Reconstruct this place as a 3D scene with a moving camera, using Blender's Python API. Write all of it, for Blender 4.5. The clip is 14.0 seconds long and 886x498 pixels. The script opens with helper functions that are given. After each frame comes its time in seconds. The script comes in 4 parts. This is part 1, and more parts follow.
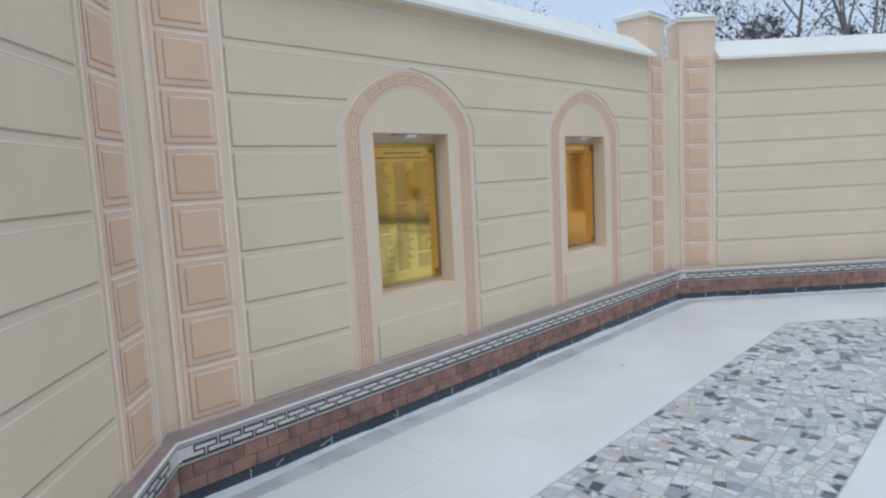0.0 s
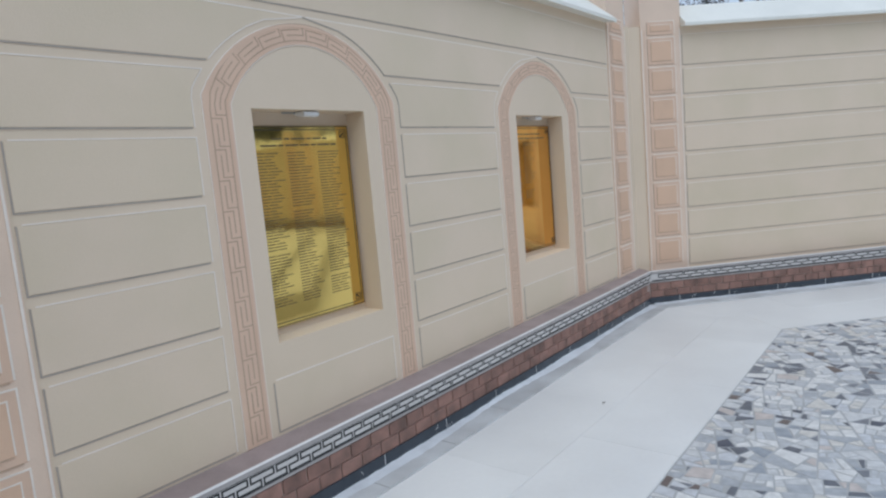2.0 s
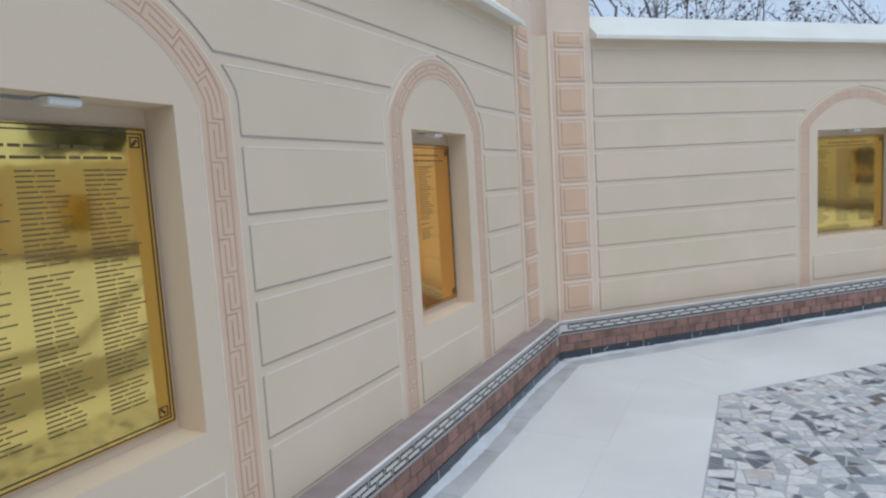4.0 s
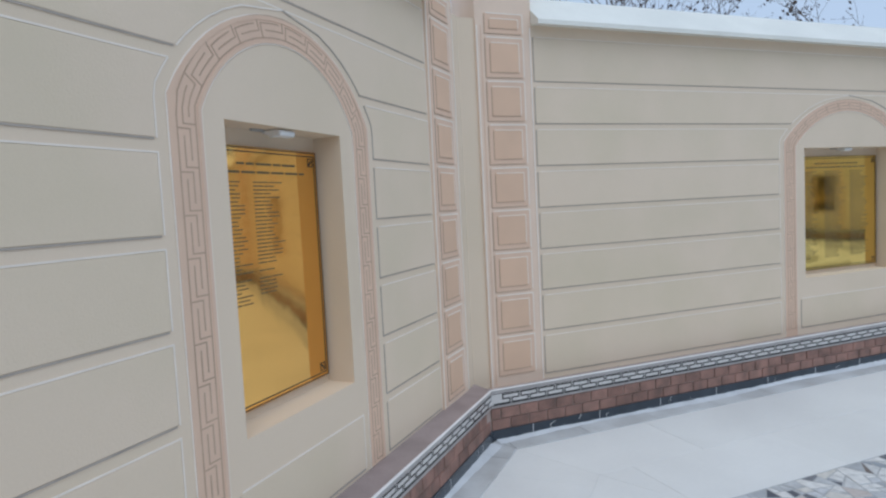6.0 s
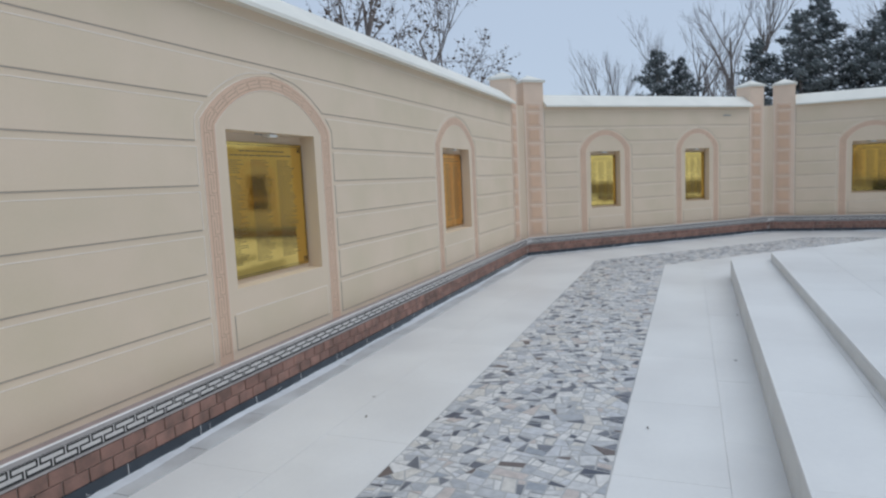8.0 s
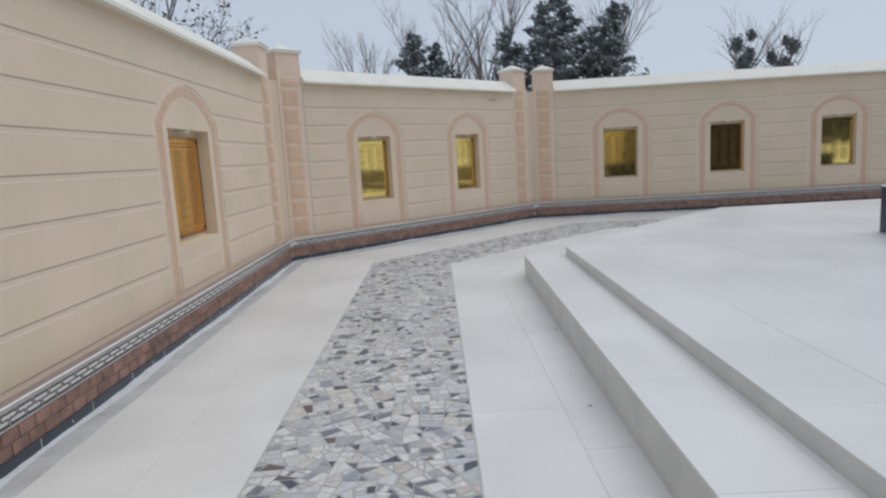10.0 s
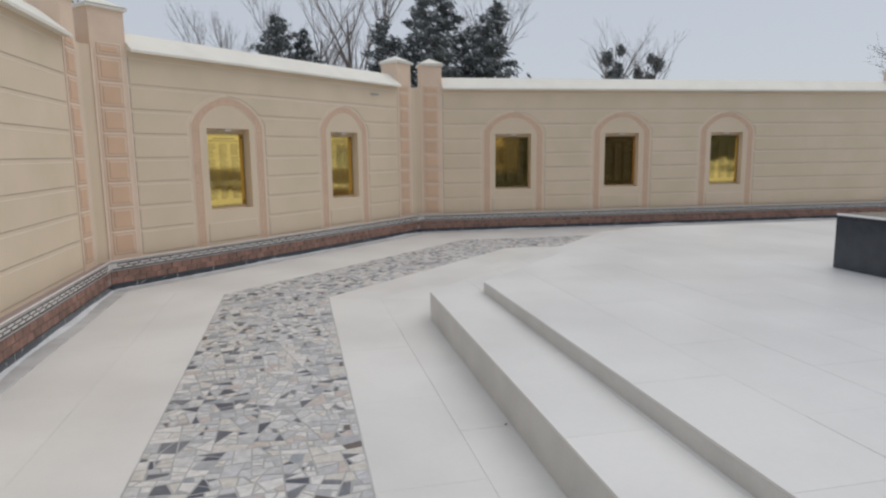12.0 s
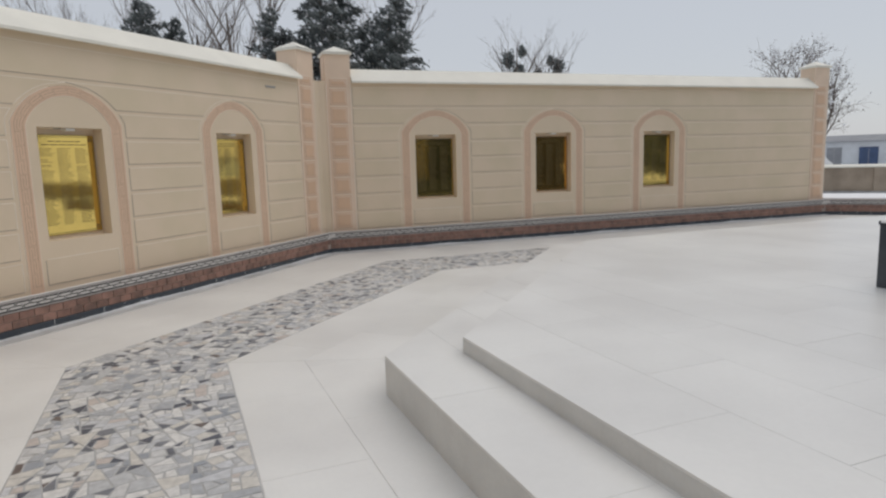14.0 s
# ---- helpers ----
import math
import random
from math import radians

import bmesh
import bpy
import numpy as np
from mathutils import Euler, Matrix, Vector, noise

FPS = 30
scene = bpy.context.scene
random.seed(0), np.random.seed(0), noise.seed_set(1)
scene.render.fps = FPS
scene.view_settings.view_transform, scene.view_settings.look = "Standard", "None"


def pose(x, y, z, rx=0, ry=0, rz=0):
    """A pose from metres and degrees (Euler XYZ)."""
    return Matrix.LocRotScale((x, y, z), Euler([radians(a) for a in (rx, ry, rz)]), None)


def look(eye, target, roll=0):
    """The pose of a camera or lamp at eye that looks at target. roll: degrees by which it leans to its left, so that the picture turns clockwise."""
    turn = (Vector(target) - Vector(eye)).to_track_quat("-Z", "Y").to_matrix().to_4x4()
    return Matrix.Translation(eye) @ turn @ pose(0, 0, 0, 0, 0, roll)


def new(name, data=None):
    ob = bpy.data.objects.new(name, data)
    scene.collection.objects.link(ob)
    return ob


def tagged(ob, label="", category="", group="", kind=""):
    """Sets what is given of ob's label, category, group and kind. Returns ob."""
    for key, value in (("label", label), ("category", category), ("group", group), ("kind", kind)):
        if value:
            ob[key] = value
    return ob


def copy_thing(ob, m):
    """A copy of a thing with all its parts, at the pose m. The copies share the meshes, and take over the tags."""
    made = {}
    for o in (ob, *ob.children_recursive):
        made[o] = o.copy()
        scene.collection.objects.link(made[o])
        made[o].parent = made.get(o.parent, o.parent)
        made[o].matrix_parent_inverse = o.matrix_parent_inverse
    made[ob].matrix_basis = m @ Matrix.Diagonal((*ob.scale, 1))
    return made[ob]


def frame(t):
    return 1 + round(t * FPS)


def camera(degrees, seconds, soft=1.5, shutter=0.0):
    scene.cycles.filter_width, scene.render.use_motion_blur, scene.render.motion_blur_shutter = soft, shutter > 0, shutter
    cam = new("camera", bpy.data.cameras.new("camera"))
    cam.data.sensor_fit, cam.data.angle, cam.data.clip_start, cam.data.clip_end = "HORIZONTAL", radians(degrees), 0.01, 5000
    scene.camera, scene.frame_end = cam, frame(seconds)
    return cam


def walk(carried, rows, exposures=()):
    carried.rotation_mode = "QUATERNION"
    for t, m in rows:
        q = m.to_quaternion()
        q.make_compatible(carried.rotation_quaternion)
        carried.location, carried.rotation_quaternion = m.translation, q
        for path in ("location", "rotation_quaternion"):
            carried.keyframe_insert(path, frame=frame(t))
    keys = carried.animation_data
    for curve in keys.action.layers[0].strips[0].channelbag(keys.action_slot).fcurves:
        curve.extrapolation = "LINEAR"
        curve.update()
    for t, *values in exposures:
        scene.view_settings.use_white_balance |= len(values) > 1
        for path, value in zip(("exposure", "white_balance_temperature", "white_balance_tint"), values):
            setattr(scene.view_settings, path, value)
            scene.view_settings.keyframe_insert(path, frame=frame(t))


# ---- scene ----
# ---- camera and walk ----
cam = camera(69.96, 14.0, soft=2.3)
PATH = [
    (0, pose(-3.170, -8.256, 1.775, 83.41, 2.93, -1.45)),
    (0.5, pose(-3.158, -7.907, 1.691, 82.20, 5.25, -0.79)),
    (1, pose(-3.050, -7.595, 1.743, 83.47, 4.12, -0.49)),
    (1.5, pose(-3.024, -7.222, 1.731, 83.42, 3.54, -5.27)),
    (2, pose(-2.995, -6.920, 1.727, 82.83, 4.90, -6.76)),
    (2.5, pose(-2.937, -6.527, 1.704, 84.77, 3.65, -0.03)),
    (3, pose(-2.868, -6.202, 1.736, 82.65, 1.83, -4.60)),
    (3.5, pose(-2.866, -5.850, 1.782, 83.03, 3.85, -16.07)),
    (6, pose(-1.898, -4.266, 1.754, 86.03, 2.90, -21.95)),
    (6.5, pose(-1.585, -3.975, 1.768, 83.06, 1.75, -36.12)),
    (7, pose(-1.300, -3.669, 1.706, 84.16, 3.32, -49.71)),
    (7.5, pose(-0.826, -3.449, 1.755, 84.27, 2.04, -54.46)),
    (8, pose(-0.443, -3.254, 1.658, 83.77, 2.66, -68.90)),
    (8.5, pose(-0.016, -3.013, 1.638, 80.67, 5.01, -81.65)),
    (9, pose(0.527, -2.905, 1.672, 79.92, 3.45, -85.10)),
    (11.5, pose(2.936, -2.505, 1.669, 82.72, 3.13, -100.01)),
    (12, pose(3.587, -2.537, 1.700, 81.43, 0.71, -102.95)),
    (12.5, pose(4.072, -2.470, 1.679, 81.20, 1.93, -108.50)),
    (13, pose(4.620, -2.467, 1.614, 84.64, 1.71, -104.25)),
    (13.5, pose(5.185, -2.561, 1.650, 81.01, 0.21, -108.42)),
    (14, pose(5.717, -2.557, 1.655, 81.88, 1.69, -112.98)),
]
EXPOSURES = [(0.0, 0.47, 5800, 7), (2.0, 0.43, 5800, 8), (3.5, 0.43, 5800, 7), (6.0, 0.38, 5650, 7), (7.5, 0.28, 5900, 8), (9.0, 0.29, 6250, 9), (11.5, 0.25, 6800, 12), (14.0, 0.24, 7100, 12)]
walk(cam, PATH, EXPOSURES)

# ---- sky and light: overcast winter day ----
world = bpy.data.worlds.new("overcast_sky")
scene.world = world
world.use_nodes = True
wn, wl = world.node_tree.nodes, world.node_tree.links
sky = wn.new("ShaderNodeTexSky")
sky.sky_type = "NISHITA"
sky.sun_disc = False
sky.sun_elevation, sky.sun_rotation = radians(61.6), radians(172.4)
sky.air_density, sky.dust_density, sky.ozone_density = 1.0, 1.0, 1.0
cloud = wn.new("ShaderNodeMix")
cloud.data_type = "RGBA"
cloud.inputs[0].default_value = 0.86
cloud.inputs[7].default_value = (4.4, 4.9, 5.65, 1)
wl.new(sky.outputs["Color"], cloud.inputs[6])
wl.new(cloud.outputs[2], wn["Background"].inputs["Color"])
wn["Background"].inputs["Strength"].default_value = 0.101
sun = new("sun", bpy.data.lights.new("sun", "SUN"))
sun.data.energy, sun.data.angle, sun.data.color = 0.78, radians(60), (1.0, 0.97, 0.92)
sun.matrix_world = look((1.0, -7.5, 14), (0, 0, 0))


# ---- materials ----
def mat(name, color, rough=0.8, vary=0.06, scale=3.0, grain=60.0, bump=0.15, metal=0.0, dirt=None, island=0.0, coat=0.0, spec=0.5, uneven=0.08):
    """A painted, stone or metal surface: colour drift at two scales, fine grain relief, uneven gloss."""
    m = bpy.data.materials.new(name)
    m.use_nodes = True
    n, l = m.node_tree.nodes, m.node_tree.links
    b = n["Principled BSDF"]
    b.inputs["Metallic"].default_value = metal
    b.inputs["Specular IOR Level"].default_value = spec
    b.inputs["Coat Weight"].default_value = coat
    geo = n.new("ShaderNodeNewGeometry")
    big = n.new("ShaderNodeTexNoise")
    big.inputs["Scale"].default_value, big.inputs["Detail"].default_value = scale, 6
    fine = n.new("ShaderNodeTexNoise")
    fine.inputs["Scale"].default_value, fine.inputs["Detail"].default_value = grain, 4
    l.new(geo.outputs["Position"], big.inputs["Vector"])
    l.new(geo.outputs["Position"], fine.inputs["Vector"])
    mix = n.new("ShaderNodeMix")
    mix.data_type = "RGBA"
    lo = [c * (1 - vary) for c in (dirt or color)]
    hi = [min(1, c * (1 + vary)) for c in color]
    mix.inputs[6].default_value, mix.inputs[7].default_value = (*lo, 1), (*hi, 1)
    ramp = n.new("ShaderNodeMapRange")
    ramp.inputs["From Min"].default_value, ramp.inputs["From Max"].default_value = 0.32, 0.62
    l.new(big.outputs["Fac"], ramp.inputs["Value"])
    l.new(ramp.outputs["Result"], mix.inputs[0])
    out = mix.outputs[2]
    if vary > 0.02:
        val = n.new("ShaderNodeMapRange")
        val.inputs["To Min"].default_value, val.inputs["To Max"].default_value = 1 - vary, 1 + vary
        l.new(fine.outputs["Fac"], val.inputs["Value"])
        mul = n.new("ShaderNodeVectorMath")
        mul.operation = "SCALE"
        l.new(mix.outputs[2], mul.inputs[0])
        l.new(val.outputs["Result"], mul.inputs["Scale"])
        out = mul.outputs[0]
    if island:
        info = n.new("ShaderNodeObjectInfo")
        add = n.new("ShaderNodeMath")
        add.operation = "ADD"
        l.new(info.outputs["Random"], add.inputs[0])
        l.new(geo.outputs["Random Per Island"], add.inputs[1])
        half = n.new("ShaderNodeMath")
        half.operation = "FRACT"
        l.new(add.outputs[0], half.inputs[0])
        pv = n.new("ShaderNodeMapRange")
        pv.inputs["To Min"].default_value, pv.inputs["To Max"].default_value = 1 - island, 1 + island
        l.new(half.outputs[0], pv.inputs["Value"])
        mul2 = n.new("ShaderNodeVectorMath")
        mul2.operation = "SCALE"
        l.new(out, mul2.inputs[0])
        l.new(pv.outputs["Result"], mul2.inputs["Scale"])
        out = mul2.outputs[0]
    l.new(out, b.inputs["Base Color"])
    rr = n.new("ShaderNodeMapRange")
    rr.inputs["To Min"].default_value, rr.inputs["To Max"].default_value = max(0.02, rough - uneven), min(1, rough + uneven)
    l.new(big.outputs["Fac"], rr.inputs["Value"])
    l.new(rr.outputs["Result"], b.inputs["Roughness"])
    if bump:
        bp = n.new("ShaderNodeBump")
        bp.inputs["Strength"].default_value, bp.inputs["Distance"].default_value = bump, 0.004
        l.new(fine.outputs["Fac"], bp.inputs["Height"])
        l.new(bp.outputs["Normal"], b.inputs["Normal"])
    return m


CREAM = mat("cream_plaster", (0.75, 0.617, 0.468), 0.85, 0.027, 0.9, 140, 0.25, dirt=(0.735, 0.61, 0.45))
PANEL = mat("cream_panel_plaster", (0.74, 0.61, 0.463), 0.85, 0.03, 1.4, 140, 0.25, dirt=(0.725, 0.612, 0.445), island=0.015)
ROSE = mat("rose_plaster", (0.735, 0.53, 0.385), 0.85, 0.03, 4.0, 120, 0.2)
SHADE_LINE = mat("grey_brown_painted_shade_line", (0.42, 0.365, 0.315), 0.85, 0.1, 9.0, 120, 0.1)
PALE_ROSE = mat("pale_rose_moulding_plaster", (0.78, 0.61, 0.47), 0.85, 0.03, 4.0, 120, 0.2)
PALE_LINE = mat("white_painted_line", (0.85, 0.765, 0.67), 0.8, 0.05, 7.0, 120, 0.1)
ROSE_LINE = mat("rose_key_and_shade_line_paint", (0.50, 0.355, 0.255), 0.85, 0.08, 6.0, 120, 0.1)
PEACH = mat("peach_plaster", (0.72, 0.50, 0.345), 0.85, 0.03, 4.0, 120, 0.2, island=0.03)
WHITE_CAP = mat("cream_white_coping", (0.80, 0.78, 0.70), 0.6, 0.04, 2.0, 40, 0.15)
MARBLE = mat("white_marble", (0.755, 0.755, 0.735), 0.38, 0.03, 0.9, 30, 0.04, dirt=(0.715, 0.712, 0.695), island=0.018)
# risers get a darker, duller marble than the treads
MARBLE_RISER = mat("darker_marble_riser", (0.63, 0.635, 0.62), 0.5, 0.06, 3.0, 50, 0.08)
EDGE_STONE = mat("pale_grey_edge_stone", (0.56, 0.57, 0.57), 0.5, 0.06, 3.0, 60, 0.1, dirt=(0.48, 0.48, 0.475), island=0.05)
GREY_STONE = mat("grey_stone_strip", (0.36, 0.36, 0.36), 0.6, 0.15, 5.0, 60, 0.15)
BLACK = mat("black_granite", (0.042, 0.052, 0.066), 0.16, 0.12, 8.0, 180, 0.02)
BRICK = mat("red_clinker_brick", (0.285, 0.16, 0.125), 0.65, 0.14, 9.0, 120, 0.4, dirt=(0.21, 0.128, 0.10), island=0.17)
MORTAR = mat("grey_mortar", (0.41, 0.33, 0.29), 0.9, 0.1, 8.0, 90, 0.3)
LEDGE = mat("mauve_brown_ledge_tile", (0.31, 0.25, 0.24), 0.5, 0.12, 6.0, 90, 0.12)
TILE = mat("glazed_white_tile", (0.80, 0.79, 0.77), 0.18, 0.03, 6.0, 60, 0.02)
LIP = mat("white_glazed_lip", (0.80, 0.785, 0.765), 0.2, 0.05, 6.0, 60, 0.03)
TILE_BAND = mat("white_glazed_tile_band", (0.63, 0.605, 0.58), 0.3, 0.06, 6.0, 60, 0.03)
TILE_GREY = mat("grey_brown_glazed_trim", (0.43, 0.40, 0.385), 0.35, 0.08, 6.0, 60, 0.05)
TILE_LINE = mat("black_glazed_line", (0.035, 0.035, 0.035), 0.25, 0.1, 6.0, 60, 0.02)
GOLD = mat("polished_gold_plate", (0.84, 0.62, 0.19), 0.06, 0.03, 2.5, 2.2, 0.35, metal=1.0, uneven=0.02)
COPPER_GOLD = mat("polished_orange_gold_plate", (0.88, 0.52, 0.15), 0.06, 0.03, 2.5, 2.2, 0.35, metal=1.0, uneven=0.02)
INK = mat("engraved_dark_line", (0.045, 0.035, 0.02), 0.5, 0.1, 9.0, 80, 0.0)
INK_ROW = mat("engraved_name_row", (0.13, 0.095, 0.035), 0.5, 0.1, 9.0, 80, 0.0)
LAMP_WHITE = mat("white_lamp_plastic", (0.82, 0.82, 0.80), 0.35, 0.02, 8.0, 60, 0.0)
JOINT = mat("pale_grey_joint", (0.71, 0.705, 0.69), 0.9, 0.1, 6.0, 60, 0.2)
OLD_SNOW = mat("grey_old_snow", (0.66, 0.68, 0.70), 0.8, 0.07, 6.0, 50, 0.3)
SNOWY = mat("thin_snow", (0.84, 0.85, 0.87), 0.75, 0.04, 3.0, 50, 0.3)


# ---- mesh helpers ----
def part(name, bm, material, parent=None, label=""):
    me = bpy.data.meshes.new(name)
    bmesh.ops.recalc_face_normals(bm, faces=bm.faces)
    bm.to_mesh(me)
    bm.free()
    me.materials.append(material)
    ob = new(name, me)
    if parent:
        ob.parent = parent
    if label:
        ob["label"] = label
    return ob


def box(bm, x0, x1, y0, y1, z0, z1):
    c = [bm.verts.new((x, y, z)) for x in (x0, x1) for y in (y0, y1) for z in (z0, z1)]
    for f in ((0, 1, 3, 2), (4, 6, 7, 5), (0, 4, 5, 1), (2, 3, 7, 6), (0, 2, 6, 4), (1, 5, 7, 3)):
        bm.faces.new([c[i] for i in f])


def run(bm, profile, u0, u1, k0=0.0, k1=0.0):
    """Extrudes a closed (y, z) profile along u; k0, k1 are the mitres of the ends."""
    a = [bm.verts.new((u0 - y * k0, y, z)) for y, z in profile]
    b = [bm.verts.new((u1 + y * k1, y, z)) for y, z in profile]
    n = len(profile)
    for i in range(n):
        bm.faces.new((a[i], a[(i + 1) % n], b[(i + 1) % n], b[i]))
    bm.faces.new(a)
    bm.faces.new(b[::-1])


def rect(y0, y1, z0, z1):
    return [(y0, z0), (y1, z0), (y1, z1), (y0, z1)]


def inset(poly, d):
    """A polygon (counter-clockwise) moved inward by d."""
    out, n = [], len(poly)
    for i in range(n):
        p, q, r = (Vector(poly[i - 1]), Vector(poly[i]), Vector(poly[(i + 1) % n]))
        a, b = (q - p).normalized(), (r - q).normalized()
        na, nb = Vector((-a.y, a.x)), Vector((-b.y, b.x))
        s = na + nb
        k = max(0.35, 1 + na.dot(nb))
        out.append(tuple(q + s * (d / k)))
    return out


def raised(bm, poly, y0, height, bevel):
    """A raised field on the wall plane: outline at y0, face proud by height, bevelled edges. poly in (u, z), counter-clockwise."""
    a = [bm.verts.new((u, y0, z)) for u, z in poly]
    b = [bm.verts.new((u, y0 - height, z)) for u, z in inset(poly, bevel)]
    n = len(poly)
    for i in range(n):
        bm.faces.new((a[i], a[(i + 1) % n], b[(i + 1) % n], b[i]))
    bm.faces.new(b)


def arc(u0, u1, z0, rise, steps=18):
    """Points of a segmental arch from (u0, z0) up and over to (u1, z0)."""
    h = (u1 - u0) / 2
    r = (h * h + rise * rise) / (2 * rise)
    a = math.asin(min(1, h / r))
    c = (u0 + h, z0 + rise - r)
    return [(c[0] - r * math.sin(a - 2 * a * i / steps), c[1] + r * math.cos(a - 2 * a * i / steps)) for i in range(steps + 1)]


def arch_line(u0, u1, w, zb):
    """Outline of an arched frame standing w outside the opening u0..u1: up, over, down."""
    rise = 0.30 + 0.45 * (w - 0.12)
    return [(u0 - w, zb)] + arc(u0 - w, u1 + w, 2.135 + 0.25 * (w - 0.12), rise + 0.03, 20) + [(u1 + w, zb)]


def band(bm, inner, outer, y0, height):
    """A raised band between two lines of equal length, both from foot to foot."""
    n = len(inner)
    def ring(line, y):
        return [bm.verts.new((u, y, z)) for u, z in line]
    a0, b0, a1, b1 = ring(inner, y0), ring(outer, y0), ring(inner, y0 - height), ring(outer, y0 - height)
    for i in range(n - 1):
        bm.faces.new((a1[i], a1[i + 1], b1[i + 1], b1[i]))
        bm.faces.new((a0[i], a0[i + 1], a1[i + 1], a1[i]))
        bm.faces.new((b0[i], b1[i], b1[i + 1], b0[i + 1]))
    for i in (0, n - 1):
        bm.faces.new((a0[i], a1[i], b1[i], b0[i]))


# ---- the plan: wall lines, seen along which the court lies on the right ----
NICHE_TOP, NICHE_SILL, WALL_TOP = 2.115, 0.892, 3.10
ANGLES = [93.6, 45.2, 0.0, -46.23, -93.0, -137.0]
LENGTHS = [9.0, 6.70, 12.424, 7.013, 12.42, 9.0]
ORIGINS = [Vector((0, 0))] * 6
ORIGINS[2] = Vector((0.0, 0.0))
WAY = [Vector((math.cos(radians(a)), math.sin(radians(a)))) for a in ANGLES]
ORIGINS[1] = ORIGINS[2] - WAY[1] * LENGTHS[1]
ORIGINS[0] = ORIGINS[1] - WAY[0] * LENGTHS[0]
for i in (3, 4, 5):
    ORIGINS[i] = ORIGINS[i - 1] + WAY[i - 1] * LENGTHS[i - 1]
MITRE = [math.tan(radians(ANGLES[i] - ANGLES[i + 1]) / 2) for i in range(5)]
FRAMES = [Matrix.Translation((o.x, o.y, 0)) @ Matrix.Rotation(radians(a), 4, "Z") for o, a in zip(ORIGINS, ANGLES)]
# niches of each wall: start along the wall, width
NICHES = {
    0: [(4.6, 0.80), (1.6, 0.80)],
    1: [(6.70 - 5.032, 0.80), (6.70 - 2.480, 0.80)],
    2: [(3.487, 1.215), (8.023, 1.165)],
    3: [(1.756, 0.785), (4.394, 0.74)],
    4: [(1.795, 0.827), (4.373, 0.827), (7.02, 0.827)],
}
NICHES[0].sort()
ROWS = [0.422 + 0.3197 * k for k in range(8)]
POST0, POST1, FIELD0 = 0.135, 0.60, 0.622
NEAR = [0.0, -0.065, 0.0, 0.0, 0.0]  # how far each wall's first pilaster is off its usual place
FOOT_START = [0.0, -0.087, 0.0, 0.0, 0.0, 0.0]  # where the stepped foot of each wall begins
FOOT_SHIFT = Matrix.Translation((-0.058, 0.065, 0))  # the foot of the first wall stands closer to its face
FOOT = [0.402, 0.402, 0.352, 0.352, 0.352, 0.402]  # where each wall face meets its ledge


def row_top(k):
    return ROWS[k] + 0.3197 - 0.050 if k < 7 else 2.985


def wall_shell(i):
    bm = bmesh.new()
    L = LENGTHS[i]
    k0 = MITRE[i - 1] if i > 0 else 0.0
    k1 = MITRE[i] if i < 4 else 0.0
    cuts = NICHES[i]
    u, k = 0.0, k0
    for a, w in cuts:
        run(bm, rect(0, 0.34, 0, WALL_TOP), u, a, k, 0)
        run(bm, rect(0, 0.34, 0, NICHE_SILL), a, a + w)
        run(bm, rect(0, 0.34, NICHE_TOP, WALL_TOP), a, a + w)
        run(bm, rect(0.155, 0.34, NICHE_SILL, NICHE_TOP), a, a + w)
        u, k = a + w, 0.0
    run(bm, rect(0, 0.34, 0, WALL_TOP), u, L if i < 4 else L - 0.05, k, k1)
    wall = part(f"wall_{i}", bm, CREAM)
    wall.matrix_world = FRAMES[i]
    return tagged(wall, "cream plastered memorial wall with raised panels and arched niches", "wall", kind="structure")


